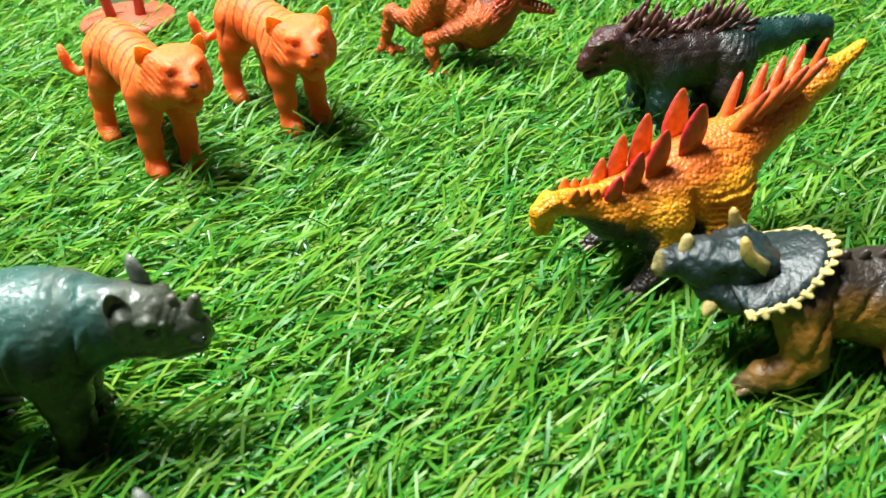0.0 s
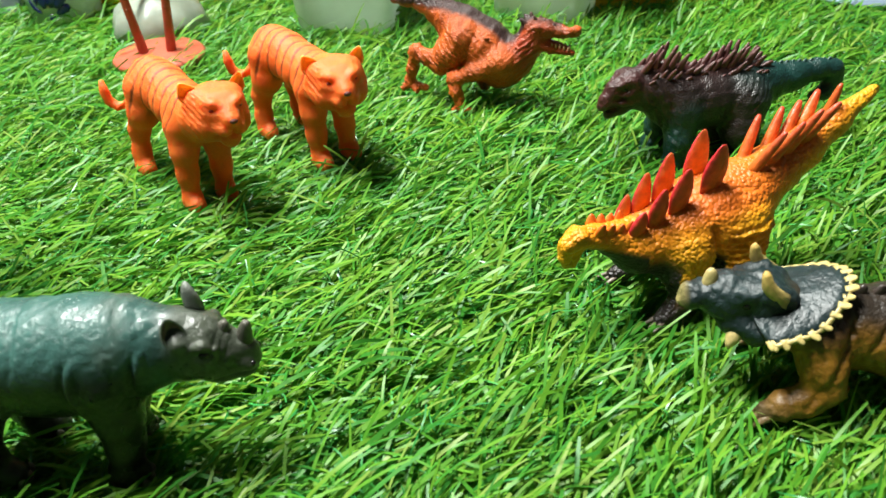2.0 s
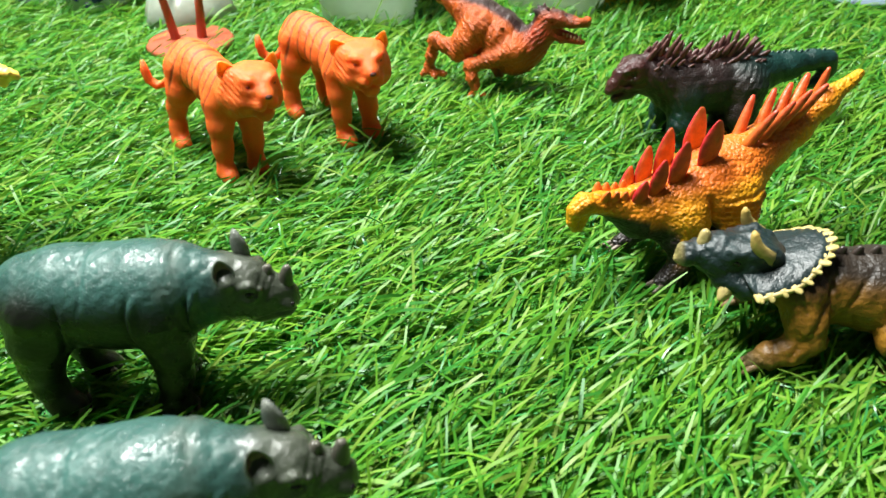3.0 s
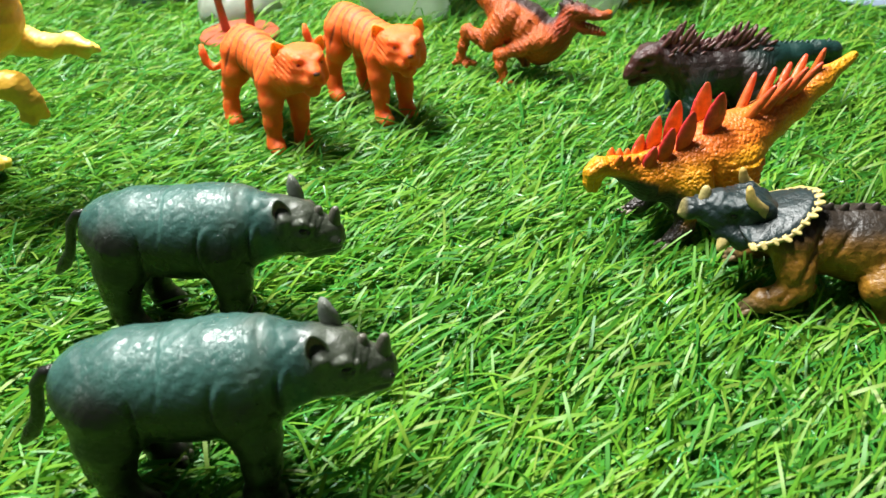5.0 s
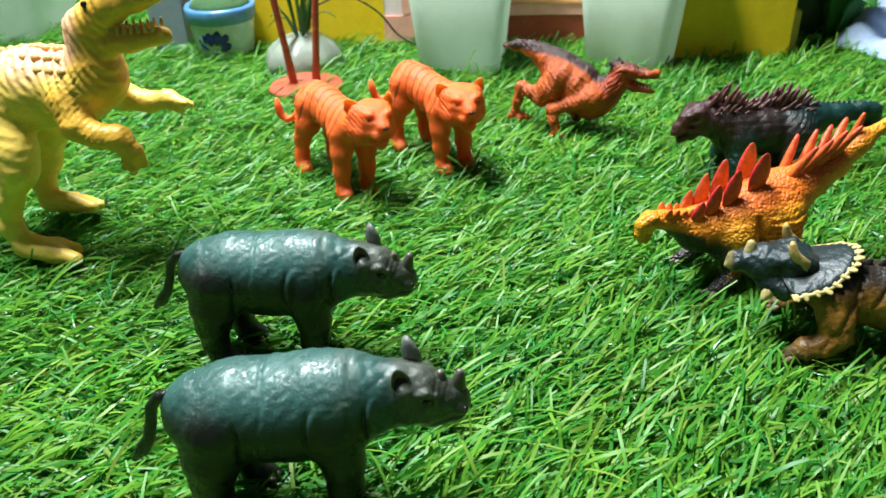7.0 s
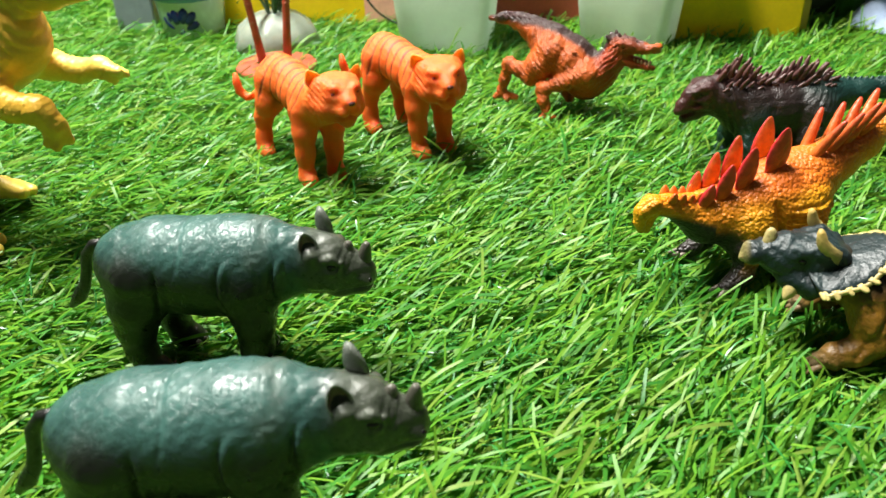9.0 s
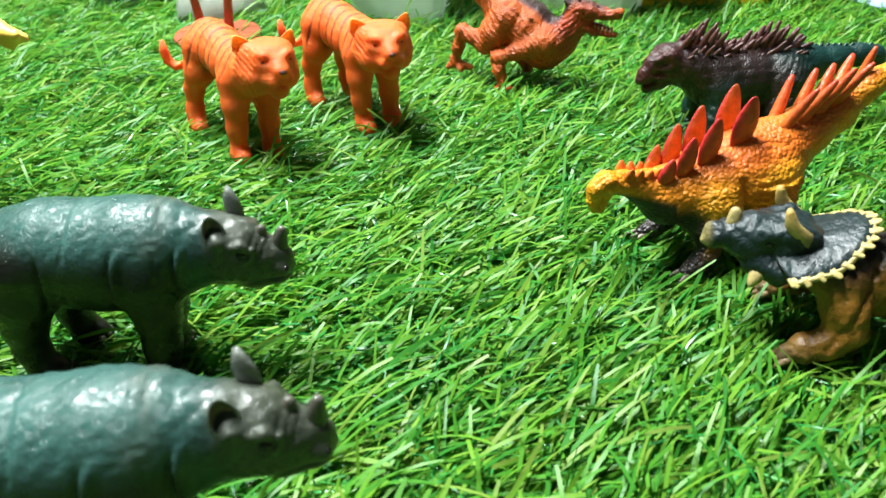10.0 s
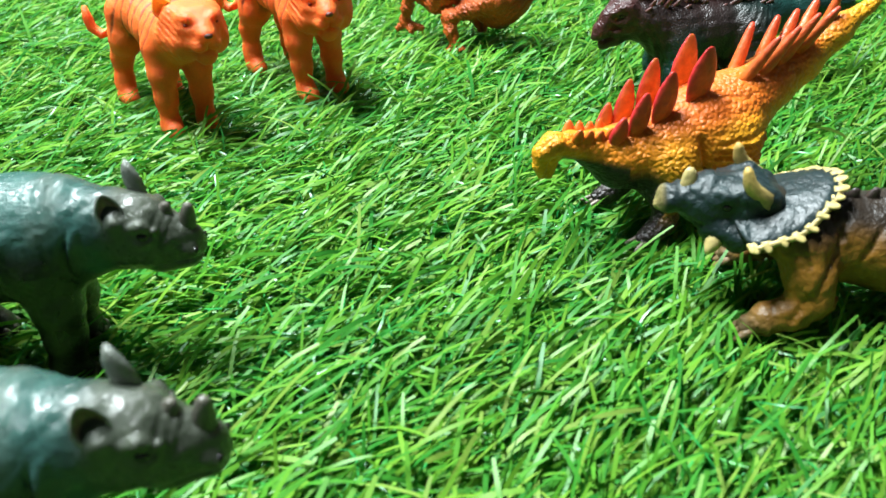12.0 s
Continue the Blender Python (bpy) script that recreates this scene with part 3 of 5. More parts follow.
def plated_dinosaur(m):
    ob = thing("toy_stegosaurus", "orange and yellow vinyl dinosaur with red back plates", "toy dinosaur", m, "toy dinosaurs")
    s = strand([(60.6, 0, 35.6, 1.4), (61.4, 0, 39.2, 2.1), (60.6, 0, 43.4, 2.9), (57.4, 0, 45.4, 3.2)], S_YEL, 1.4)
    s += strand([(56.5, 0, 45.0, 3.2), (51.0, 0, 43.8, 3.7), (44, 0, 41.0, 5.2), (35, 0, 36.8, 8.4)], S_ORA, 2.5)
    s += strand([(58.2, 0, 34.6, 1.1), (57.6, 0, 37.8, 1.4), (56.6, 0, 41.4, 2.2)], S_YEL, 0.7)
    s += strand([(59.6, 2.4, 45.6, 0.8), (57.0, 3.0, 47.0, 1.0), (54.6, 2.8, 46.0, 0.8)], S_ORA, 0.8, True)
    s += strand([(33, 0, 36, 9.4), (20, 0, 36, 12.8), (7, 0, 40, 14.0), (-5, 0, 43.5, 12.2)], S_ORA, 6)
    s += strand([(-6, 0, 45, 10.8), (-18, 0, 50.8, 8.0), (-29, 0, 56.4, 6.4), (-41, 0, 63.6, 4.3), (-56, 0, 72.0, 1.9)], S_YEL, 5)
    s += strand([(20, 8, 33, 9.0), (22, 10, 27, 7.0)], S_YEL, 4, True)
    s += strand([(20, 11, 24, 4.8), (24, 13, 17, 3.5), (28, 13.6, 14, 2.9), (31.5, 14, 13, 2.5)], S_BRN, 3, True)
    s += strand([(0.0, 8, 39, 10.2), (1.2, 10, 28, 8.4), (1.5, 11, 20, 6.8)], S_YEL, 4, True)
    s += strand([(1, 11, 16, 6.0), (0, 11, 7, 5.8), (4, 11, 5, 4.5)], S_BRN, 3, True)

    def carve(P):
        x, y, z = P.T
        wr = np.sin((z + 0.10 * x + 0.4 * wobble(P, 0.4, 9)) * 2 * np.pi / 2.5) * 0.95 * smooth01(np.abs(y), 6, 10) * smooth01(-np.abs(x), -13, -8) * smooth01(-z, -46, -40)
        arm = np.sin((x - z) * 2 * np.pi / 2.2) * 0.3 * (x > 10) * smooth01(np.abs(y), 11, 14)
        crease = 2.2 * np.exp(-((x - 11.5 - 0.25 * (z - 32)) / 1.3) ** 2) * smooth01(np.abs(y), 5, 9) * smooth01(-z, -47, -40)
        return 0.25 * wobble(P, 1.6, 4) + wr + arm + crease

    def paint(V, col):
        x, y, z = V.T
        under = smooth01(-(z - (33.5 + 0.10 * (x - 20)) - 1.6 * wobble(V, 0.5, 1)), -3.5, 3.5) * (x > -1) * (np.abs(y) < 15)
        under = np.where(x > 36, smooth01(-(z - (38.5 + 0.22 * (x - 40))), -1.5, 1.5) * (x < 55), under)
        back = smooth01(z - (44 + np.where(x < -10, -0.62 * (x + 10), -0.1 * x)), 1, 7) * (x < 36) * 0.75
        thigh = smooth01(-np.abs(z - 18), -6, -1) * (x < 10) * smooth01(np.abs(y), 8, 11) * 0.6
        col = col * (1 - back[:, None]) + np.array((0.72, 0.115, 0.012)) * back[:, None]
        f = np.clip(np.maximum(under, thigh), 0, 1)[:, None]
        eye = np.exp(-(((x - 57) / 1.4) ** 2 + ((z - 45.6) / 1.1) ** 2))[:, None] * 0.7
        col = col * (1 - f) + np.array(S_BRN) * f
        return col * (1 - eye) + np.array((0.35, 0.10, 0.01)) * eye

    figure_body(s, PAINT_DINO, ob, 0.75, carve, paint)
    plates = ((36.4, 44.0, 52.2, 3.0), (29.6, 46.5, 58.6, 3.5), (21.4, 50.0, 63.8, 4.0), (9.4, 54.5, 69.4, 4.7))
    for x, zb, zt, w in plates:
        for y in (1, -1):
            base, tip = (x + 2.4, 4.4 * y, zb - (1.5 if y > 0 else 4.0)), (x + (0.4 if y > 0 else -0.8), 5.6 * y, zt)
            # lit far row painted brighter orange, shaded near row deeper red
            spike("back_plate", base, tip, w, 1.5, (1, 0, 0), PAINT_PLATE, ob, "red leaf-shaped back plate", 0, (0.88, 0.36, 0.015) if y < 0 else (0.78, 0.17, 0.012), (0.84, 0.20, 0.04) if y < 0 else (0.66, 0.050, 0.02), True, 16, S_RED)
    for x, z, h in ((51.0, 47.0, 2.8), (47.4, 45.6, 3.2), (43.8, 44.6, 3.4), (40.4, 44.2, 4.0)):
        for y in (1, -1):
            spike("neck_plate", (x, 2.4 * y, z - 2), (x - 0.8, 3.6 * y, z + h + 0.4), 2.1, 1.1, (1, 0, 0), PAINT_SMOOTH, ob, "", 0, S_ORA, (0.76, 0.13, 0.02), True, 8)
    for y, row in ((1, ((-13.6, 56.5, 69.0), (-20.5, 58.5, 71.0), (-27.0, 61.5, 74.0), (-34.0, 64.5, 75.0))), (-1, ((-14.8, 55.0, 69.0), (-24.4, 58.0, 69.8), (-31.6, 61.0, 70.6), (-38.8, 65.0, 73.0)))):
        for x, z, tz in row:
            spike("tail_spike", (x + 8.0, 3.2 * y, z - 2), (x, 7.0 * y, tz), 2.5, 2.1, (1, 0, 0), PAINT_PLATE, ob, "red pointed tail spike", 0, (0.76, 0.20, 0.012), (0.60, 0.055, 0.030), False, 10)
    spike("tail_spike", (-36, 0, 64), (-40.5, 0, 77.5), 2.2, 1.9, (1, 0, 0), PAINT_SMOOTH, ob, "", 0, (0.72, 0.2, 0.012), (0.66, 0.07, 0.02), False, 10)
    for y in (1, -1):
        ball("eye", (57.4, 3.2 * y, 45.4), (0.8, 0.5, 0.7), EYE_BLACK, ob, "tiny dark painted eye")
        for k in (-1, 0, 1):
            spike("claw", (32, (14 + 1.7 * k) * y, 13), (36.5, (14.5 + 2.6 * k) * y, 11.5), 1.0, 0.9, (0, 1, 0), PAINT_SMOOTH, ob, "", 0, (0.20, 0.16, 0.12))
    FIGURES.append((s, m.copy()))
    return ob


plated_dinosaur(pose(0.0900, 0.2252, 0.002, 0, 0, 202.7))

# ---------------------------------------------------------------- dark spiny dinosaur
K_MAR, K_BRN, K_GRN = (0.060, 0.016, 0.015), (0.020, 0.011, 0.010), (0.006, 0.040, 0.034)


def dark_dinosaur(m):
    ob = thing("toy_spiny_dinosaur", "dark brown and green vinyl dinosaur with a spiny maroon crest", "toy dinosaur", m, "toy dinosaurs")
    s = strand([(45.0, 0, 47.6, 5.0), (49.4, 0, 45.0, 4.3), (53.0, 0, 40.6, 3.5), (54.6, 0, 38.2, 2.8)], K_MAR, 2.0, False, 0.9)
    s += strand([(51.6, 0, 34.4, 2.4), (46, 0, 37.6, 3.5), (40, 0, 41.5, 5.4)], K_BRN, 1.4)
    s += strand([(53.8, 1.9, 40.6, 1.3), (55.2, 1.7, 39.2, 1.3)], K_MAR, 0.8, True)
    s += strand([(49.8, 3.6, 48.0, 1.2), (47.0, 4.6, 50.2, 1.5), (43.6, 4.8, 50.8, 1.5)], K_MAR, 0.9, True)
    s += strand([(48.6, 4.2, 44.4, 0.9), (45.2, 5.2, 44.8, 1.2), (42.6, 5.6, 47.2, 1.1)], K_MAR, 0.8, True)
    s += strand([(51.6, 3.0, 40.8, 0.9), (47.6, 4.0, 40.4, 1.2), (43.0, 5.0, 41.4, 1.4)], K_MAR, 0.9, True)
    s += strand([(41, 0, 47.2, 6.6), (33, 0, 43.2, 8.6), (23, 0, 38.5, 11.6)], K_BRN, 4)
    s += strand([(22, 0, 37, 12), (8, 0, 36, 12.6), (-8, 0, 37.5, 12.0)], K_BRN, 5)
    s += strand([(-8, 0, 38.5, 11.5), (-20, 0, 40.2, 8.6), (-33, 0, 41.4, 6.2), (-46, 0, 43.2, 4.3), (-54, 0, 42.6, 3.6), (-55.5, 0, 37.5, 3.0), (-51.5, 1, 32, 2.7), (-45, 2, 31.6, 2.1)], K_GRN, 4)
    s += strand([(20, 7, 33, 8.0), (22, 10, 22, 5.6), (24, 10.5, 9, 4.8), (27, 10.5, 5, 4.4)], K_GRN, 4, True)
    s += strand([(-9, 7, 36, 10.0), (-6, 10, 24, 7.8), (-11, 11, 14, 5.2), (-8, 11, 6, 5.2), (-3, 11, 5, 4.4)], K_BRN, 4, True)
    s += strand([(38, 0, 51, 3.6), (29, 0, 51.5, 4.2), (21, 0, 48.5, 4.0), (11, 0, 46.0, 3.6), (3, 0, 48.0, 4.2), (-5, 0, 49.5, 4.2), (-14, 0, 47.0, 3.6)], K_MAR, 3, False, 0.75)

    def carve(P):
        x, y, z = P.T
        fold = np.sin((z * 0.8 + x) * 2 * np.pi / 3.0) * 0.35 * smooth01(np.abs(y), 6, 10) * (x > -18) * (x < -6)
        mouth = 0.8 * np.exp(-((z - 37.2 + 0.25 * (x - 50)) / 0.6) ** 2) * smooth01(x, 46, 49)
        neck = 0.28 * np.sin((x - 0.6 * z + 1.4 * wobble(P, 0.4, 8)) * 2 * np.pi / 3.4) * smooth01(np.abs(y), 3, 6) * smooth01(x, 20, 26) * smooth01(-x, -42, -38)
        body = smooth01(x, -24, -14)
        return (0.12 + 0.26 * body) * wobble(P, 1.3, 14) + 0.10 * wobble(P, 2.6, 15) + fold + mouth + neck

    def paint(V, col):
        f = smooth01(-V[:, 0], 0, 22)[:, None] * 0.6
        return col * (1 - f) + np.array(K_GRN) * f

    figure_body(s, PAINT_DARK, ob, 0.8, carve, paint)
    r = random.Random(5)
    rows = ((38.5, 58), (36, 61), (32.5, 61.5), (29, 62.5), (25.5, 61.5), (22, 58.5), (18.5, 55.5), (15, 53), (12, 52.5), (8.5, 55.5), (5, 56.5), (1.5, 58), (-2, 60.5), (-6, 60), (-10, 58), (-13.5, 56), (-17, 53))
    for x, zt in rows:
        for y in (1, -1):
            lean = r.uniform(-1, 1)
            spike("crest_spine", (x + 3.4, 1.6 * y, 45.5), (x - 1.2 + lean, (3.2 + r.uniform(-1.4, 1.4)) * y, zt + r.uniform(-2.4, 0.8)),
                  2.2, 1.5, (1, 0, 0), PAINT_SMOOTH, ob, "maroon crest spine", 1.6, K_MAR, (0.125, 0.050, 0.044), False, 8)
            spike("crest_spine", (x + 2.6, 4.0 * y, 43.5), (x - 2.6 + lean, (6.4 + r.uniform(-1, 1)) * y, zt - 8.0 + r.uniform(-1.6, 1.4)),
                  1.8, 1.2, (1, 0, 0), PAINT_SMOOTH, ob, "", 1.2, K_MAR, (0.115, 0.045, 0.040), False, 8)
    for i in range(12):
        x = -17 - 3.0 * i
        z = 47.2 + 0.02 * i
        spike("tail_ridge", (x + 1, 0, z - 2.5 - 0.1 * i), (x - 1.4, 0, z + 2.8 - 0.16 * i), 1.8, 0.9, (1, 0, 0), PAINT_SMOOTH, ob, "", 0, K_GRN, (0.03, 0.09, 0.075), False, 6)
    for y in (1, -1):
        ball("eye", (46.6, 5.0 * y, 47.4), (1.2, 0.7, 0.9), EYE_BLACK, ob, "black painted eye")
    FIGURES.append((s, m.copy()))
    return ob


dark_dinosaur(pose(0.1180, 0.3240, 0.002, 0, 0, 191.6))

# ---------------------------------------------------------------- red running dinosaur
D_ORA, D_RED, D_BLK = (0.58, 0.108, 0.014), (0.42, 0.050, 0.012), (0.045, 0.022, 0.020)


def red_dinosaur(m):
    ob = thing("toy_raptor", "reddish orange vinyl dinosaur crouching, with open mouth", "toy dinosaur", m, "toy dinosaurs")
    s = strand([(-51, 0, 57.8, 1.6), (-44, 0, 58.4, 2.4), (-33, 0, 57.0, 4.2), (-25, 0, 53.4, 6.6), (-15, 0, 47.0, 10.4)], D_ORA, 4)
    s += strand([(-15, 0, 46.0, 10.8), (-4, 0, 38.5, 12.8), (6, 0, 31.0, 12.6)], D_ORA, 5)
    s += strand([(6, 0, 30.5, 11.6), (14, 0, 34.5, 8.8), (19.5, 0, 41.0, 6.6), (22, 0, 47.0, 5.8)], D_RED, 4)
    s += strand([(21.5, 0, 50.0, 5.2), (28, 0, 50.0, 4.4), (36, 0, 49.2, 2.9), (43.4, 0, 49.2, 2.1)], (0.44, 0.075, 0.012), 2.0)
    s += strand([(22, 0, 44.4, 4.8), (31, 0, 40.6, 2.7), (42, 0, 38.9, 1.5)], D_RED, 1.6)
    s += strand([(23.0, 4.2, 50.6, 0.9), (26.0, 4.6, 52.0, 1.3), (29.8, 3.6, 50.8, 1.0)], (0.34, 0.05, 0.012), 0.9, True)
    s += strand([(24.2, 4.2, 47.4, 0.8), (28.8, 3.8, 47.6, 0.9)], (0.34, 0.05, 0.012), 0.8, True)
    s += strand([(42.6, 1.6, 51.0, 1.3), (44.2, 1.4, 50.6, 1.2)], D_ORA, 0.9, True)
    s += strand([(18.5, 3.0, 53.0, 1.7), (17.0, 3.6, 54.6, 1.0)], D_ORA, 1.2, True)
    # one leg folded far back, the other under the belly, one arm planted
    s += strand([(-13, -7, 44, 9.0), (-19, -9, 36, 7.4), (-23, -10, 30.5, 5.0), (-30, -10, 33.5, 3.7), (-36, -10, 36, 3.3), (-38.4, -10, 27, 2.7), (-40, -10, 20, 2.7)], D_ORA, 2.5)
    for tip in ((-43.5, -12, 16.2), (-36, -12.5, 15.5), (-31.5, -9, 16.0)):
        s += strand([(-40, -10, 19, 2.3), (*tip, 1.5)], D_ORA, 1.2)
    s += strand([(-13, 7, 43, 9.0), (-9, 9, 30, 5.0), (-11, 10, 20, 3.5), (-6, 10, 13, 2.8)], D_ORA, 3)
    s += strand([(8, -9, 34.5, 6.6), (-4, -13, 29.5, 4.2), (-14, -15.5, 26, 3.3), (-13, -17, 20, 2.8), (-10, -17.5, 13.5, 2.5)], D_ORA, 2.5)
    for tip in ((-13, -19, 10.5), (-8, -20, 10), (-5.5, -17, 10.5)):
        s += strand([(-10, -17.5, 13, 2.2), (*tip, 1.3)], D_ORA, 1.2)

    def carve(P):
        x, y, z = P.T
        wrinkle = 0.35 * np.sin((x + z + 4.0 * wobble(P, 0.35, 5)) * 1.7) * smooth01(np.abs(y), 5, 9) * smooth01(-x, -14, -4)
        throat = 0.4 * np.sin((x - z + 1.5 * wobble(P, 0.4, 7)) * 2.2) * smooth01(np.abs(y), 2, 5) * smooth01(x, 10, 15) * (x < 24)
        return 0.50 * wobble(P, 1.2, 24) + 0.30 * wobble(P, 2.6, 25) + wrinkle + throat

    def paint(V, col):
        x, y, z = V.T
        ridge = np.interp(x, [-55, -33, -25, -15, -4, 6, 13, 19, 23, 34, 44], [56.5, 57.0, 55.5, 53.0, 47.0, 40.5, 42, 51, 54.2, 51.4, 51.0])
        f = smooth01(z - ridge + 1.2 * wobble(V, 0.8, 3), -1.5, 2.5) * smooth01(-np.abs(y), -8.5, -5.0) * (x < 36)
        under = smooth01(-(z - 26 + 0.0 * x), 0, 7) * (x > -6) * (np.abs(y) < 8)
        f = np.clip(np.maximum(f, 0.5 * under), 0, 1)[:, None]
        return col * (1 - f) + np.array(D_BLK) * f

    figure_body(s, PAINT_RED, ob, 0.8, carve, paint)
    loft("tongue", [(27, 0, 44.8), (34, 0, 43.2), (40, 0, 41.6)], [2.2, 1.9, 0.8], [0.9, 0.8, 0.4], (0, 1, 0), PAINT_SMOOTH, ob, "dark red tongue in the open mouth", 8, (0.30, 0.03, 0.03))
    for y in (1, -1):
        ball("eye", (26.6, 4.4 * y, 49.6), (1.2, 0.6, 0.9), EYE_BLACK, ob, "dark painted eye")
        for i in range(5):
            spike("tooth", (32 + 2 * i, 1.8 * y, 42.2 - 0.35 * i), (32 + 2 * i, 1.8 * y, 44.0 - 0.35 * i), 0.6, 0.6, (1, 0, 0), PAINT_SMOOTH, ob, "", 0, (0.55, 0.30, 0.16), None, False, 6)
    for i in range(17):
        x = -42 + 3.2 * i
        z = float(np.interp(x, [-42, -33, -25, -15, -4, 6, 13], [61, 61.4, 60.2, 57.6, 51.6, 43.8, 40.5]))
        for y in (-2.6, 0, 2.6):
            spike("back_bump", (x + 0.5 * abs(y), y, z - 1.8 - 0.25 * abs(y)), (x - 1.4, y * 1.25, z + 1.2 - 0.3 * abs(y)), 1.5, 1.2, (1, 0, 0), PAINT_SMOOTH, ob, "", 0, D_BLK, (0.11, 0.06, 0.06), False, 6)
    for i in range(6):
        spike("head_bump", (21 + 2.4 * i, 1.2 * (-1) ** i, 54.4 - 0.5 * i), (20.2 + 2.4 * i, 1.6 * (-1) ** i, 57.2 - 0.7 * i), 1.2, 1.1, (1, 0, 0), PAINT_SMOOTH, ob, "", 0, D_BLK, (0.10, 0.05, 0.045), False, 6)
    FIGURES.append((s, m.copy()))
    return ob


red_dinosaur(pose(0.0200, 0.3850, 0.003, 0, 0, -20))

# ---------------------------------------------------------------- horned dinosaur
H_OCH, H_BRN, H_SLATE, H_CREAM = (0.30, 0.138, 0.014), (0.030, 0.021, 0.014), (0.012, 0.027, 0.028), (0.54, 0.43, 0.16)


def horned_dinosaur(m):
    ob = thing("toy_triceratops", "ochre and slate vinyl horned dinosaur with a cream-edged neck frill", "toy dinosaur", m, "toy dinosaurs")
    s = strand([(57.2, 0, 46.6, 1.9), (55.6, 0, 47.8, 3.0)], H_CREAM, 1.5)
    s += strand([(53, 0, 48.3, 4.6), (45, 0, 48.5, 6.6), (36, 0, 47.5, 8.2), (28, 0, 43, 8.4)], H_SLATE, 3)
    s += strand([(44, 5, 42.5, 3.6), (37, 8, 41.5, 4.0)], H_SLATE, 3, True)
    s += strand([(28, 0, 42, 7.6), (12, 0, 38, 11.4), (-5, 0, 37, 13.0), (-25, 0, 36, 13.6), (-42, 0, 33, 11.5), (-58, 0, 26, 6.5), (-76, 0, 18, 3.0)], H_OCH, 5)
    # the front legs hang from the shoulder to a bent elbow and reach forward
    s += strand([(20, 9, 40, 8.0), (18.5, 13.0, 33, 6.2), (17.0, 15.0, 28.5, 5.0)], H_OCH, 3, True)
    s += strand([(16.5, 15.6, 27.5, 4.8), (22, 16.4, 23.5, 4.4), (27.5, 16.6, 22, 4.2)], H_OCH, 2.5, True)
    s += strand([(29, 16.8, 20.5, 3.9), (32, 16.8, 19, 3.2)], (0.12, 0.085, 0.040), 2, True)
    s += strand([(-23, 10, 36, 10.4), (-15, 13.6, 32, 7.4), (-9, 15.0, 29.0, 5.6)], H_OCH, 3, True)
    s += strand([(-9, 15.4, 28.0, 5.0), (-15, 16.0, 21, 4.6), (-16, 16.2, 16, 4.4), (-11.5, 16.6, 14.5, 4.0)], H_OCH, 2.5, True)
    s += strand([(41, 5.4, 52.6, 2.2), (35, 6.2, 53.6, 2.6), (30, 5.4, 51.5, 3.0)], H_SLATE, 2, True)
    s += strand([(50, 3.4, 49.8, 1.5), (46, 5.0, 50.6, 1.4), (42.5, 6.4, 48.0, 1.5)], H_SLATE, 1.2, True)

    def carve(P):
        x, y, z = P.T
        fold = 0.7 * np.exp(-(((x - 18 + 0.5 * (z - 34)) / 0.9) ** 2)) * smooth01(np.abs(y), 5, 9) + 0.6 * np.exp(-(((x - 12 + 0.6 * (z - 30)) / 0.9) ** 2)) * smooth01(np.abs(y), 6, 10)
        mouth = 0.8 * np.exp(-((z - 44.4) / 0.6) ** 2) * smooth01(x, 42, 48)
        pebbles = 0.35 * np.clip(wobble(P, 1.9, 38) + wobble(P, 2.7, 39), -0.4, 1.2) * smooth01(np.abs(y), 11, 13)
        rough = (0.5 * wobble(P, 0.9, 35) + 0.4 * wobble(P, 2.0, 36)) * smooth01(x, 26, 34)
        return 0.30 * wobble(P, 1.3, 34) + 1.5 * fold * (z > 24) + mouth + rough - pebbles

    def paint(V, col):
        x, y, z = V.T
        head = smooth01(-x, -57.2, -55.6)[:, None] * ((x > 30) & (z > 36))[:, None]
        col = col * (1 - head) + np.array(H_SLATE) * head
        f = smooth01(z - 43.5 + 2.0 * wobble(V, 0.3, 7), -4, 5) * (x < 26)
        under = smooth01(-(z - 30), 0, 8) * smooth01(-np.abs(y), -12.5, -10) * 0.9
        f = np.clip(np.maximum(f, under), 0, 1)[:, None]
        return col * (1 - f) + np.array(H_BRN) * f

    figure_body(s, PAINT_HORNED, ob, 0.8, carve, paint)
    # frill: a thick bowed shield
    verts, faces, cols = [], [], []
    rings, ring = 8, 40
    base, back, upw = Vector((35, 0, 48.0)), Vector((-0.978, 0, 0.208)), Vector((0.208, 0, 0.978))

    def frill_point(f, a):
        u = math.cos(a) * f * (23.0 if math.cos(a) > 0 else 5.0)
        v = math.sin(a) * f * 16.4
        return base + back * u + Vector((0, v, 0)) + upw * (1.2 - 0.018 * v * v + 0.005 * u * u + 0.45 * f * math.cos(9 * a) * math.sin(7 * f + a))

    for shell in (0, 1):
        for i in range(rings):
            f = (i + 0.02) / (rings - 1)
            for j in range(ring):
                p = frill_point(min(f, 1.0), 2 * math.pi * j / ring) - upw * (2.2 * shell * (1 - 0.3 * f))
                verts.append(p * MM)
                cols.append((*(H_SLATE if shell == 0 else H_BRN), 1))
    for shell in (0, 1):
        o = shell * rings * ring
        for i in range(rings - 1):
            for j in range(ring):
                k = (j + 1) % ring
                q = (o + i * ring + j, o + i * ring + k, o + (i + 1) * ring + k, o + (i + 1) * ring + j)
                faces.append(q[::-1] if shell == 0 else q)
        faces.append(tuple(o + j for j in range(ring)))
    a, b = (rings - 1) * ring, (2 * rings - 1) * ring
    for j in range(ring):
        k = (j + 1) % ring
        faces.append((a + j, a + k, b + k, b + j)[::-1])
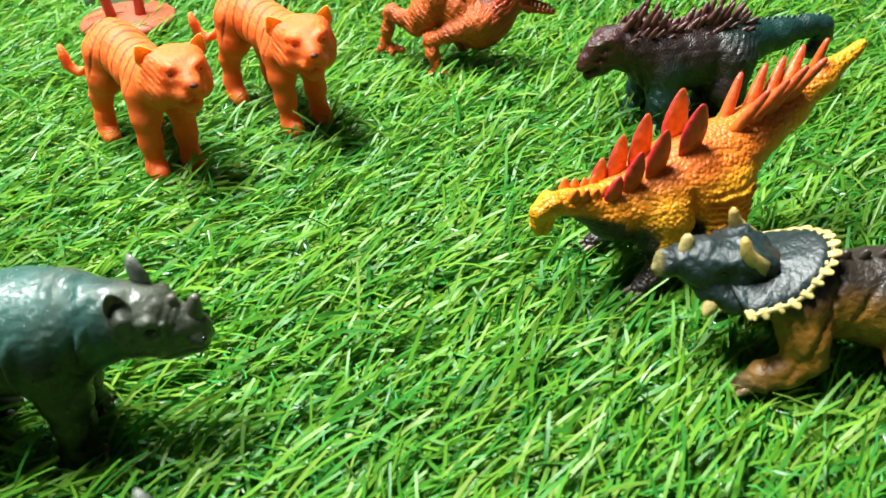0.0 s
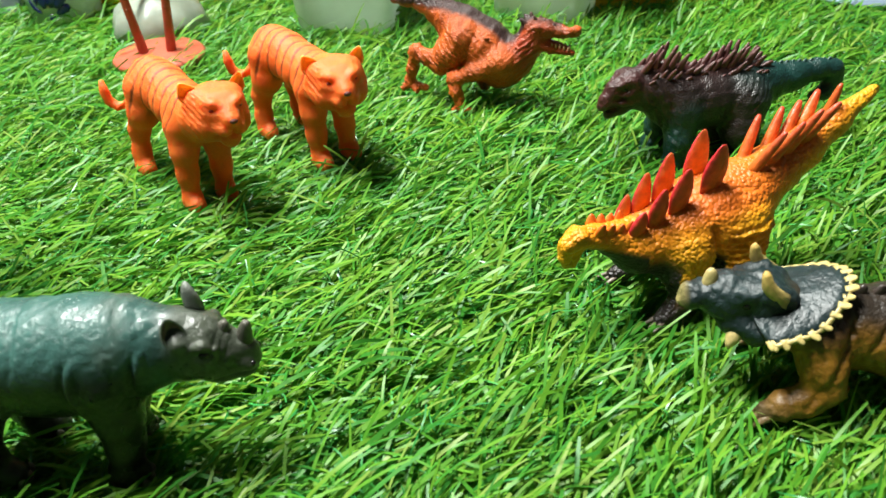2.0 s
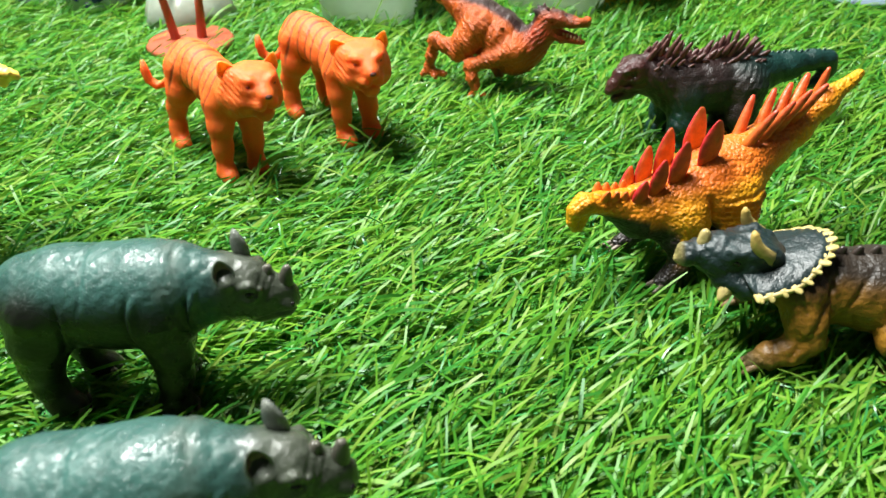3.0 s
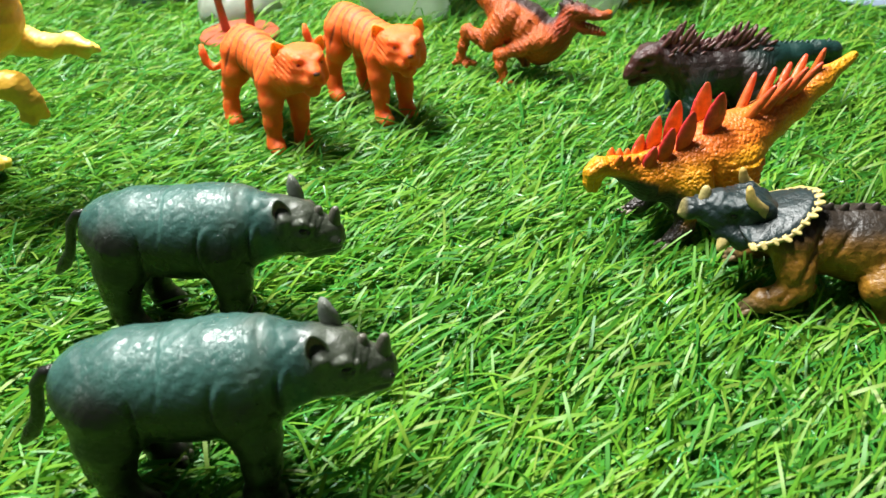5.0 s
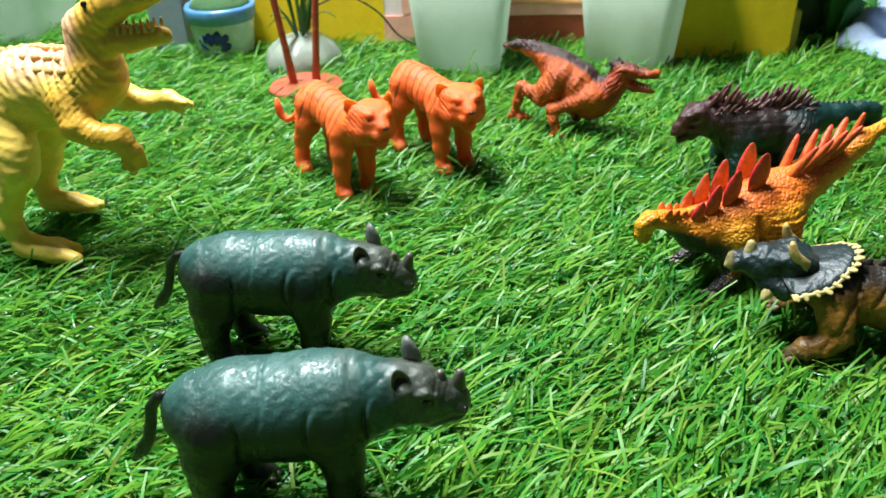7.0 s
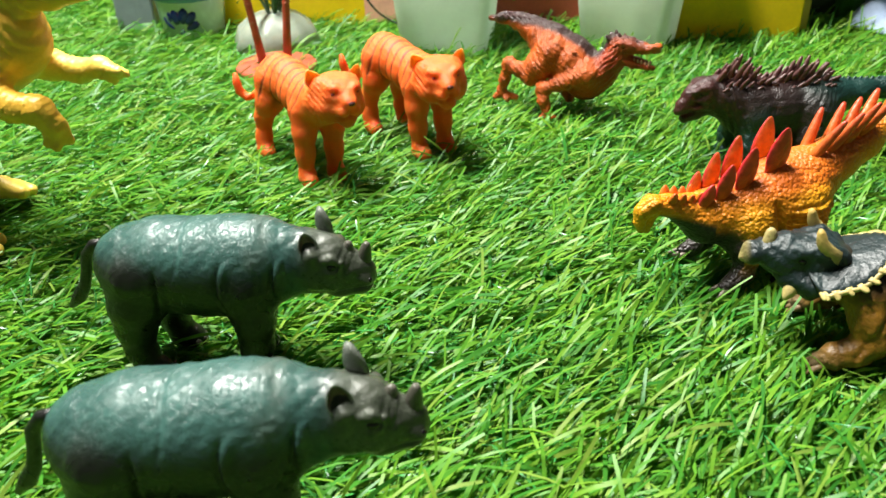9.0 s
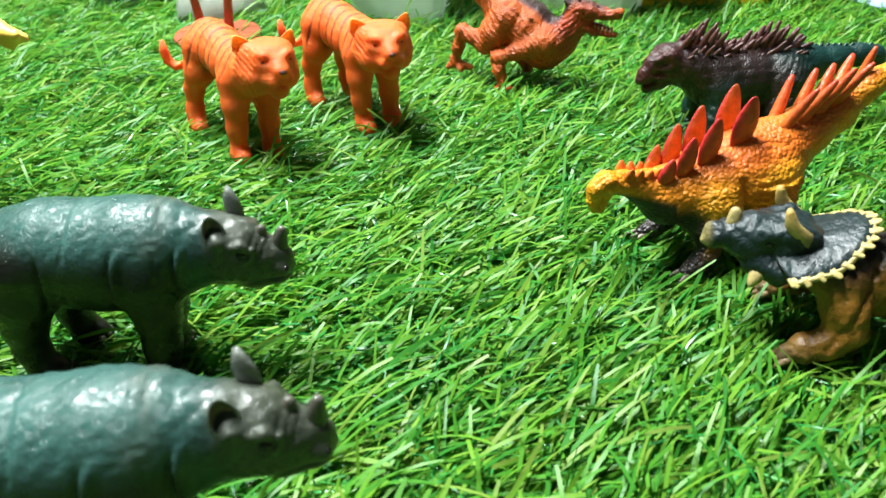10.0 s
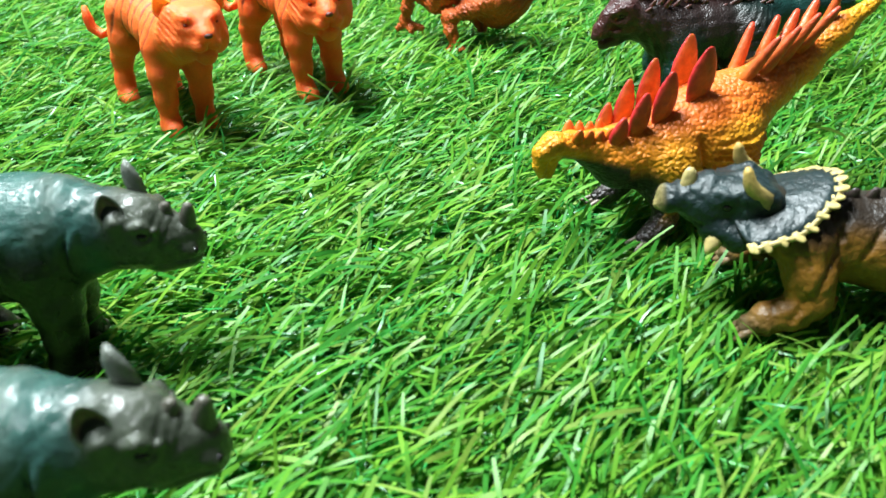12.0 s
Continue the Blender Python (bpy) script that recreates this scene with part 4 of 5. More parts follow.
    frill = mesh_object("frill", verts, faces, PAINT_FRILL, ob, "dark slate neck frill", True, cols)
    rim = [frill_point(0.99, math.radians(-106 + 212 * i / 48)) - upw * 0.9 for i in range(49)]
    loft("frill_edge", rim, [0.9] * 49, [0.9] * 49, upw, PAINT_SMOOTH, frill, "cream frill edge", 8, H_CREAM)
    n = 22
    for i in range(n):
        ang = math.radians(-104 + 208 * i / (n - 1))
        p = frill_point(1.0, ang) - upw * 0.8
        q = frill_point(1.09, ang) - upw * 0.9
        d = (q - p).normalized()
        size = 0.75 + 0.30 * ((i * 7) % 5) / 4 + 0.25 * max(0.0, math.cos(ang))
        spike("frill_knob", p - d * 0.8, p + d * 1.9 * size, 1.6 * size, 0.9, d.cross(upw), PAINT_SMOOTH, frill, "", 0, H_CREAM, (0.66, 0.52, 0.19), False, 8)
    for y in (1, -1):
        pts = [(31.2, 5.2 * y, 49.6), (32.6, 6.6 * y, 52.6), (35.0, 7.2 * y, 54.8), (36.8, 7.2 * y, 57.4), (37.6, 6.8 * y, 60.4), (37.9, 6.6 * y, 61.6)]
        loft("brow_horn", pts, [3.0, 2.9, 2.3, 1.8, 1.3, 0.6], [2.8, 2.7, 2.1, 1.7, 1.2, 0.6], (1, 0, 0), PAINT_SMOOTH, ob, "cream curved brow horn", 10, H_CREAM, (0.50, 0.34, 0.09))
        spike("cheek_horn", (42, 7.0 * y, 42), (45, 10.0 * y, 37.0), 2.3, 2.1, (1, 0, 0), PAINT_SMOOTH, ob, "", 0, H_CREAM, (0.7, 0.55, 0.22), True, 10)
        ball("eye", (41.2, 7.4 * y, 50.0), (1.3, 0.8, 1.1), EYE_BLACK, ob, "black painted eye")
        for k in (-1, 0, 1):
            spike("claw", (32.5, (16.8 + 2.2 * k) * y, 18.6), (36.5, (17.2 + 3 * k) * y, 16.2), 1.5, 1.3, (0, 1, 0), PAINT_SMOOTH, ob, "", 0, (0.20, 0.13, 0.06))
    spike("nose_horn", (50.0, 0, 51), (50.5, 0, 57.5), 2.9, 2.5, (1, 0, 0), PAINT_SMOOTH, ob, "small cream nose horn", 0, H_CREAM, (0.45, 0.36, 0.15), False, 10)
    for i in range(14):
        x = 14 - 5 * i
        z = float(np.interp(x, [-76, -58, -42, -25, -5, 12], [20.5, 31, 43, 50, 50, 49]))
        spike("back_ridge", (x, 0, z - 1.5), (x - 1.4, 0, z + 3.6), 2.3, 1.3, (1, 0, 0), PAINT_SMOOTH, ob, "", 0, H_BRN, (0.05, 0.035, 0.03), False, 8)
    FIGURES.append((s, m.copy()))
    return ob


horned_dinosaur(pose(0.1210, 0.1720, -0.004, 0, 0, 175))

# ---------------------------------------------------------------- yellow standing dinosaur
Y_YEL, Y_OCH, Y_PINK = (0.97, 0.67, 0.12), (0.90, 0.50, 0.055), (0.80, 0.44, 0.27)


def yellow_dinosaur(m):
    ob = thing("toy_tyrannosaur", "large pale yellow vinyl dinosaur standing on two legs", "toy dinosaur", m, "toy dinosaurs")
    s = strand([(-118, 0, 72, 3.5), (-95, 0, 74, 7), (-72, 0, 79, 12), (-50, 0, 85, 17)], Y_YEL, 6)
    s += strand([(-48, 0, 86, 18), (-24, 0, 90, 17.5), (-2, 0, 92, 15.5)], Y_YEL, 6)
    s += strand([(-2, 0, 92, 14.2), (8, 0, 96, 11.6), (9, 0, 103, 9.6), (9, 0, 110, 9.0)], Y_OCH, 6)
    s += strand([(9, 0, 118, 9.4), (22, 0, 128.0, 7.6), (36, 0, 132.5, 5.8), (45, 0, 134, 4.4)], Y_OCH, 4)
    s += strand([(11, 0, 111.5, 6.5), (30, 0, 114.0, 4.8), (46, 0, 116.6, 3.6)], Y_OCH, 3)
    s += strand([(-42, -12, 82, 14.5), (-31, -19, 66, 9.6), (-29, -22, 58, 7.6), (-39, -23, 42, 5.2), (-43, -23, 29, 4.7), (-39, -23, 20, 5.4)], Y_YEL, 5)
    s += strand([(-38, -23, 18, 5.6), (-22, -25, 17.5, 4.6), (-8, -26, 16.5, 3.0)], Y_YEL, 3)
    s += strand([(-48, 18, 20, 4.6), (-38, 22, 18, 4.0), (-31, 24, 17, 2.8)], Y_YEL, 3)
    s += strand([(-36, -22, 18, 5.3), (-24, -18, 16, 4.4), (-16, -16, 15, 3.0)], Y_YEL, 3)
    s += strand([(-42, 12, 80, 14), (-44, 17, 60, 9), (-50, 18, 44, 6.5), (-57, 18, 30, 5.0), (-56, 18, 20, 5.2)], Y_YEL, 5)
    s += strand([(-55, 18, 20, 5.4), (-42, 17, 21, 4.8), (-29, 16, 20, 3.2)], Y_YEL, 3)
    # near arm ochre, far arm yellow: shaded and lit side put into the colour
    s += strand([(-1, -12, 89, 8), (4, -15.5, 80, 6.4), (13, -15.5, 75.5, 5.2), (22, -13.5, 74.5, 4.9), (26, -12.5, 69, 4.6)], Y_OCH, 4)
    for tip in ((22.5, -13.5, 61), (26.5, -14.5, 60.5), (29, -10, 61.5)):
        s += strand([(26, -12, 67, 4.0), (*tip, 2.2)], Y_OCH, 2)
    s += strand([(-2, 11, 88, 8), (8, 15, 82, 5.6), (20, 16, 80, 4.4), (30, 16, 82, 4.2)], Y_YEL, 4)
    for tip in ((40, 17.5, 79.5), (40, 14, 81.5), (36, 15, 77.5)):
        s += strand([(30, 16, 82, 3.8), (*tip, 1.9)], Y_YEL, 1.5)

    def carve(P):
        x, y, z = P.T
        fold = 0.16 * np.sin((z + 0.5 * x + 1.5 * wobble(P, 0.3, 6)) * 2 * np.pi / 4.5) * smooth01(np.abs(y), 8, 12) * (x < -10) * (z > 60)
        neck = 0.5 * np.sin((x + 0.7 * z + 2.0 * wobble(P, 0.25, 4)) * 2 * np.pi / 4.4) * smooth01(z, 90, 98) * (x < 24)
        arm = 0.3 * np.sin((x - z + 1.5 * wobble(P, 0.3, 9)) * 2 * np.pi / 3.2) * smooth01(np.abs(y), 9, 12) * (x > -6) * (z > 60)
        return 0.30 * wobble(P, 0.9, 44) + 0.16 * wobble(P, 2.2, 45) + fold + neck + arm

    def paint(V, col):
        x, y, z = V.T
        f = smooth01(z - np.interp(x, [-60, -20, 0, 10, 20], [90, 92, 94, 104, 118]) + 3 * wobble(V, 0.25, 2), 0, 11) * smooth01(-x, -14, -6)
        f = np.clip(f * 0.85, 0, 1)[:, None]
        return col * (1 - f) + np.array(Y_PINK) * f

    figure_body(s, PAINT_YELLOW, ob, 1.0, carve, paint)
    r = random.Random(11)
    for row, (y, dz) in enumerate(((0, 1.0), (7, -1.0), (-7, -1.0), (-11.5, -5.0), (11.5, -5.0))):
        for i in range(9):
            x = -52 + 6.2 * i + (3 if row % 2 else 0)
            z = float(np.interp(x, [-60, -24, 0], [101, 107, 107])) + dz
            ball("back_scute", (x, y + r.uniform(-0.7, 0.7), z), (2.7, 2.0, 2.2), PAINT_SMOOTH, ob, "", (0.80, 0.42, 0.14))
    for i in range(8):
        for y in (1, -1):
            spike("tooth", (20 + 3.4 * i, 3.4 * y, 116.6 + 0.4 * i), (20 + 3.4 * i, 3.6 * y, 120.4 + 0.4 * i), 1.1, 1.0, (1, 0, 0), PAINT_SMOOTH, ob, "", 0, (0.66, 0.48, 0.16), None, False, 6)
    for y in (1, -1):
        ball("eye", (17, 7.4 * y, 130), (1.8, 1.0, 1.6), EYE_BLACK, ob, "black painted eye")
    FIGURES.append((s, m.copy()))
    return ob


yellow_dinosaur(pose(-0.2100, 0.2330, 0.002, 0, 0, -10))

# ---------------------------------------------------------------- background things
POT_GREEN = see_through("pale_green_plastic", (0.58, 0.67, 0.58), 0.38)
YELLOW_CARD = plastic("yellow_card", (0.95, 0.62, 0.010), 0.5, 0.08, 0.15, 500)
PINK_CARD = plastic("pink_card", (0.86, 0.42, 0.34), 0.5, 0.12, 0.2, 500)
PALE_PINK = plastic("pale_pink_card", (0.88, 0.72, 0.74), 0.5, 0.1, 0.2, 500)
MAROON = plastic("maroon_card", (0.46, 0.085, 0.050), 0.45, 0.15, 0.2, 500)
GOLD_LINE = plastic("gold_line", (0.62, 0.36, 0.09), 0.4, 0.1, 0.1)
WHITE_GLAZE = plastic("white_glaze", (0.50, 0.60, 0.64), 0.22, 0.08, 0.1, 200)
BLUE_GLAZE = plastic("blue_glaze", (0.10, 0.26, 0.50), 0.2, 0.1, 0.1, 200)
DARK_BLUE = plastic("dark_blue_paint", (0.010, 0.020, 0.14), 0.25, 0.1, 0.1)
FOAM_GREEN = plastic("green_flock", (0.035, 0.10, 0.03), 0.9, 0.3, 0.9, 900)
WHITE_PLASTIC = plastic("white_thin_plastic", (0.26, 0.30, 0.24), 0.35, 0.1, 0.4, 200, sss=0.2)
LEAF_GREEN = plastic("leaf_plastic", (0.030, 0.13, 0.025), 0.35, 0.3, 0.5, 300)
RUST = plastic("rust_red_plastic", (0.42, 0.060, 0.030), 0.4, 0.15, 0.3, 600)
CORAL = plastic("coral_plastic", (0.50, 0.10, 0.055), 0.4, 0.15, 0.3, 600)
GREY_CARD = plastic("grey_card", (0.28, 0.33, 0.40), 0.5, 0.1, 0.2, 400)
BLACK_WIRE = plastic("black_wire", (0.012, 0.02, 0.012), 0.4, 0.1, 0.1)
BLUE_CLOTH = plastic("pale_blue_cloth", (0.32, 0.41, 0.58), 0.75, 0.15, 0.6, 700)
STONE = plastic("speckled_stone", (0.45, 0.45, 0.42), 0.7, 0.4, 0.8, 250)


def square_pot(m, label, bottom=0.06, top=0.082, high=0.115):
    ob = thing("plant_pot", label, "plant pot", m, "pale green pots")
    bm = bmesh.new()
    rings = []
    for half, z in ((bottom * 0.46, 0.0), (bottom / 2, 0.003), (top / 2, high), (top / 2 - 0.003, high), (bottom / 2 - 0.003, 0.006)):
        ring = []
        rad = half * 0.22
        for cx, cy, a0 in ((1, 1, 0), (-1, 1, 90), (-1, -1, 180), (1, -1, 270)):
            for k in range(5):
                a = radians(a0 + 22.5 * k)
                ring.append(bm.verts.new(((half - rad) * cx + rad * math.cos(a), (half - rad) * cy + rad * math.sin(a), z)))
        rings.append(ring)
    for a, b in zip(rings[:-1], rings[1:]):
        for i in range(len(a)):
            j = (i + 1) % len(a)
            bm.faces.new((a[i], a[j], b[j], b[i]))
    bm.faces.new(rings[0][::-1])
    bm.faces.new(rings[-1])
    part("shell", bm, POT_GREEN, ob, "", True)
    lip = bmesh.new()
    loops = []
    for half, z in ((top / 2 - 0.0026, high + 0.0004), (top / 2 + 0.002, high + 0.0008), (top / 2 + 0.002, high + 0.006), (top / 2 - 0.0026, high + 0.006)):
        rad = half * 0.22
        loops.append([lip.verts.new(((half - rad) * cx + rad * math.cos(radians(a0 + 22.5 * k)), (half - rad) * cy + rad * math.sin(radians(a0 + 22.5 * k)), z))
                      for cx, cy, a0 in ((1, 1, 0), (-1, 1, 90), (-1, -1, 180), (1, -1, 270)) for k in range(5)])
    for a, b in zip(loops, loops[1:] + loops[:1]):
        for i in range(20):
            j = (i + 1) % 20
            lip.faces.new((a[i], a[j], b[j], b[i]))
    part("rim", lip, POT_GREEN, ob)
    return ob


square_pot(pose(-0.064, 0.528, 0.004, 0, 0, -4), "tapered pale green translucent plastic pot standing on the turf")
square_pot(pose(0.0690, 0.540, 0.004, 0, 0, -22), "tapered pale green plastic pot beside a yellow box")
square_pot(pose(-0.490, 0.630, 0.004, 0, 0, 4), "tapered pale green plastic pot standing far back", 0.075, 0.1, 0.13)


def carton(name, m, size, mat, label, category="box"):
    ob = thing(name, label, category, m)
    w, d, h = size
    box_part("body", (w, d, h), (0, 0, h / 2), mat, ob, "", 0.0012)
    box_part("flap", (w * 0.985, d * 0.985, 0.0016), (0, 0, h + 0.0008), mat, ob, "", 0.0004)
    return ob


wide_box = carton("yellow_box", pose(0.1330, 0.560, 0.003, 0, 0, 3), (0.104, 0.05, 0.12), YELLOW_CARD, "plain bright yellow cardboard box standing on the turf")
box_part("tab", (0.006, 0.010, 0.030), (0.0552, -0.015, 0.026), GOLD_LINE, wide_box, "beige cardboard tab", 0.0005)
carton("yellow_box", pose(-0.2140, 0.600, 0.003, 0, 0, 2), (0.160, 0.05, 0.12), YELLOW_CARD, "plain yellow cardboard box behind a flower pot")
pink = carton("pink_box", pose(-0.1130, 0.598, 0.003, 0, 0, -2), (0.060, 0.04, 0.12), PALE_PINK, "pale pink box with a darker pink panel")
box_part("panel", (0.018, 0.0015, 0.045), (0.004, -0.0208, 0.055), PINK_CARD, pink, "", 0.0003)
box_part("panel", (0.050, 0.0015, 0.022), (0.004, -0.0208, 0.020), PINK_CARD, pink, "", 0.0003)
house = carton("maroon_box", pose(0.0010, 0.600, 0.003, 0, 0, 0), (0.092, 0.05, 0.13), MAROON, "maroon box with a pink panel framed in gold")
box_part("panel", (0.088, 0.002, 0.095), (0, -0.0262, 0.079), PINK_CARD, house, "pink front panel", 0.0005)
for x, z, w, h in ((0.0, 0.042, 0.066, 0.002), (0.033, 0.085, 0.002, 0.072), (-0.033, 0.085, 0.002, 0.072)):
    box_part("gold_trim", (w, 0.0012, h), (x, -0.0280, z), GOLD_LINE, house, "", 0.0002)
# added black block that stands in for the dark gap behind the leaves
carton("dark_gap_box", pose(0.2080, 0.600, 0.003, 0, 0, -8), (0.040, 0.03, 0.12), BLACK_WIRE, "narrow black box added to fill the dark gap beside a yellow box")
carton("grey_box", pose(-0.3180, 0.575, 0.003, 0, 0, 8), (0.030, 0.03, 0.11), GREY_CARD, "narrow grey-blue cardboard box")


def lathe(name, profile, mat, parent, label="", n=28, ridges=0.0, count=8):
    verts, faces = [], []
    for r, z in profile:
        for j in range(n):
            a = 2 * math.pi * j / n
            q = r * (1 + ridges * math.cos(count * a))
            verts.append((q * math.cos(a), q * math.sin(a), z))
    for i in range(len(profile) - 1):
        for j in range(n):
            k = (j + 1) % n
            faces.append((i * n + j, i * n + k, (i + 1) * n + k, (i + 1) * n + j))
    faces.append(tuple(range(n))[::-1])
    faces.append(tuple((len(profile) - 1) * n + j for j in range(n)))
    return mesh_object(name, verts, faces, mat, parent, label)


def blue_pot(m):
    ob = thing("flower_pot", "small white ceramic pot with blue rim and blue painted flower", "flower pot", m)
    lathe("shell", [(0.019, 0), (0.0225, 0.003), (0.0262, 0.033), (0.0266, 0.036)], WHITE_GLAZE, ob)
    lathe("rim", [(0.0262, 0.0335), (0.0280, 0.0345), (0.0288, 0.044), (0.0275, 0.0465), (0.0255, 0.0455)], BLUE_GLAZE, ob, "pale blue glazed rim")
    lathe("filling", [(0.0255, 0.044), (0.022, 0.0485), (0.012, 0.0505), (0.001, 0.051)], FOAM_GREEN, ob, "dark green flocked filling")
    for ang, z, tilt, ln, w in ((-8, 0.023, -8, 11, 3.8), (6, 0.024, 12, 12, 3.8), (18, 0.022, 35, 11, 3.4), (20, 0.016, 60, 10, 3.2), (-20, 0.023, -10, 7, 1.8), (-30, 0.019, -30, 7, 1.4), (-22, 0.016, -60, 8, 1.5), (0, 0.011, 0, 5, 2.6)):
        a = radians(-90 + ang)
        r = 0.0215 + 0.0035 * (z / 0.038) + 0.0016
        c = Vector((r * math.cos(a), r * math.sin(a), z)) * 1000
        tang = Vector((-math.sin(a), math.cos(a), 0))
        d = tang * math.sin(radians(tilt)) + Vector((0, 0, 1)) * math.cos(radians(tilt))
        side = d.cross(Vector((math.cos(a), math.sin(a), 0)))
        loft("petal", [c - d * ln * 0.5, c - d * ln * 0.2, c + d * ln * 0.2, c + d * ln * 0.5], [w * 0.4, w * 0.8, w, w * 0.45], [0.5, 0.6, 0.6, 0.5], side, DARK_BLUE, ob, "", 8)
    loft("stem", [(6, 0, 48), (9, 0, 62), (13, 0, 80), (16, 0, 100)], [1.3, 1.2, 1.1, 1.0], [1.3, 1.2, 1.1, 1.0], (0, 1, 0), LEAF_GREEN, ob)
    return ob


blue_pot(pose(-0.2655, 0.553, 0.006))


def blade_leaf(name, base, tip, droop, wide, parent, mat=None):
    b, t = Vector(base), Vector(tip)
    pts, w = [], []
    for f in (0, 0.2, 0.4, 0.6, 0.8, 0.93, 1.0):
        pts.append(b + (t - b) * f + Vector((0, 0, 1)) * droop * math.sin(math.pi * f))
        w.append(wide * (0.45 + 1.1 * f - 1.5 * f * f * f) if f < 1 else wide * 0.05)
    d = (t - b).normalized()
    return loft(name, pts, w, [0.35] * len(pts), d.cross(Vector((0, 0, 1))), mat or LEAF_GREEN, parent, "", 6)


def white_planter(m):
    ob = thing("small_planter", "small white ribbed planter with thin green leaves", "planter", m)
    lathe("shell", [(0.018, 0), (0.029, 0.004), (0.031, 0.011), (0.027, 0.022), (0.017, 0.030), (0.010, 0.032)], WHITE_PLASTIC, ob, "white ribbed shell", 48, 0.05, 8)
    r = random.Random(21)
    for i in range(26):
        a = r.uniform(0, 2 * math.pi)
        reach, h = r.uniform(8, 34), r.uniform(34, 95)
        blade_leaf("leaf", (4 * math.cos(a), 4 * math.sin(a), 29), (reach * math.cos(a), reach * math.sin(a), 28 + h * r.uniform(0.35, 1.0)), r.uniform(4, 16), r.uniform(1.2, 2.4), ob)
    for tip in ((30, -4, 46), (-24, -8, 40)):
        blade_leaf("leaf", (3, 0, 29), tip, 12, 2.4, ob)
    return ob


white_planter(pose(-0.1905, 0.520, 0.003))


def flamingo_stand(m):
    ob = thing("bird_figurine", "rust-red plastic bird legs rising from a round base", "figurine", m)
    lathe("base", [(0.0255, 0), (0.0270, 0.0015), (0.0270, 0.003), (0.0255, 0.0045), (0.004, 0.0052)], CORAL, ob, "round coral base disc", 40)
    for x, lean in ((-0.0085, -0.008), (0.0075, 0.007)):
        pts = [(x * 1000, 0, 4), (x * 1000 + lean * 300, 0, 25), (x * 1000 + lean * 620, 0, 48), (x * 1000 + lean * 1000, 0, 76), (x * 1000 + lean * 1400, 0, 104), (x * 1000 + lean * 1750, 0, 132)]
        leg = loft("leg", pts, [3.1, 2.6, 2.4, 2.5, 2.4, 2.4], [3.0, 2.5, 2.3, 2.4, 2.3, 2.3], (1, 0, 0), RUST, ob, "", 12)
        for i in range(9):
            z = 20 + 12 * i
            px = x * 1000 + lean * 1000 * (z - 4) / 72
            ball("ring", (px, 0, z), (2.75, 2.7, 0.55), CORAL, leg)
    return ob


flamingo_stand(pose(-0.1745, 0.4600, 0.0120, 0, 0, 8))


def wire(name, points, r, label):
    ob = thing(name, label, "wire", pose(0, 0, 0))
    pts = [Vector(p) * 1000 for p in points]
    dense = []
    for i in range(len(pts) - 1):
        p0, p1, p2, p3 = pts[max(i - 1, 0)], pts[i], pts[i + 1], pts[min(i + 2, len(pts) - 1)]
        for k in range(6):
            f = k / 6
            dense.append(0.5 * (2 * p1 + (p2 - p0) * f + (2 * p0 - 5 * p1 + 4 * p2 - p3) * f * f + (3 * p1 - p0 - 3 * p2 + p3) * f ** 3))
    dense.append(pts[-1])
    loft("strand", dense, [r] * len(dense), [r] * len(dense), (0, 0, 1), BLACK_WIRE, ob, "", 6)
    return ob


wire("wire", [(-0.185, 0.545, 0.05), (-0.160, 0.548, 0.058), (-0.135, 0.548, 0.046), (-0.118, 0.548, 0.026), (-0.098, 0.546, 0.016)], 0.8, "thin dark wire drooping to the turf")
wire("wire", [(-0.165, 0.553, 0.075), (-0.130, 0.556, 0.072), (-0.103, 0.560, 0.060), (-0.080, 0.575, 0.045)], 1.0, "thin dark wire in front of boxes")


def cloth(m):
    """A crumpled pale blue cloth that lies over something low."""
    ob = thing("cloth", "crumpled pale blue and white cloth lying on the turf", "cloth", m)
    n = 36
    verts, faces = [], []
    for shell in (0, 1):
        for i in range(n):
            for j in range(n):
                x, y = i / (n - 1) - 0.5, j / (n - 1) - 0.5
                z = 0.020 + 0.016 * math.sin(7 * x + 3 * y) * math.cos(5 * y - 2 * x) + 0.010 * math.sin(17 * x - 9 * y) + 0.02 * (x + 0.3) * (y + 0.6)
                edge = min(0.5 - abs(x), 0.5 - abs(y))
                z = z * min(1, edge * 6) + 0.010
                verts.append((0.16 * x + 0.01 * math.sin(6 * y), 0.15 * y + 0.012 * math.sin(9 * x), z - 0.0015 * shell))
    for shell in (0, 1):
        o = shell * n * n
        for i in range(n - 1):
            for j in range(n - 1):
                q = (o + i * n + j, o + (i + 1) * n + j, o + (i + 1) * n + j + 1, o + i * n + j + 1)
                faces.append(q if shell == 0 else q[::-1])
    rim = [i * n for i in range(n)] + [(n - 1) * n + j for j in range(1, n)] + [i * n + n - 1 for i in range(n - 2, -1, -1)] + [j for j in range(n - 2, 0, -1)]
    for a, b in zip(rim, rim[1:] + rim[:1]):
        faces.append((b, a, a + n * n, b + n * n))
    mesh_object("fabric", verts, faces, BLUE_CLOTH, ob)
    return ob


cloth(pose(0.3280, 0.572, 0.004, 0, 0, -28))


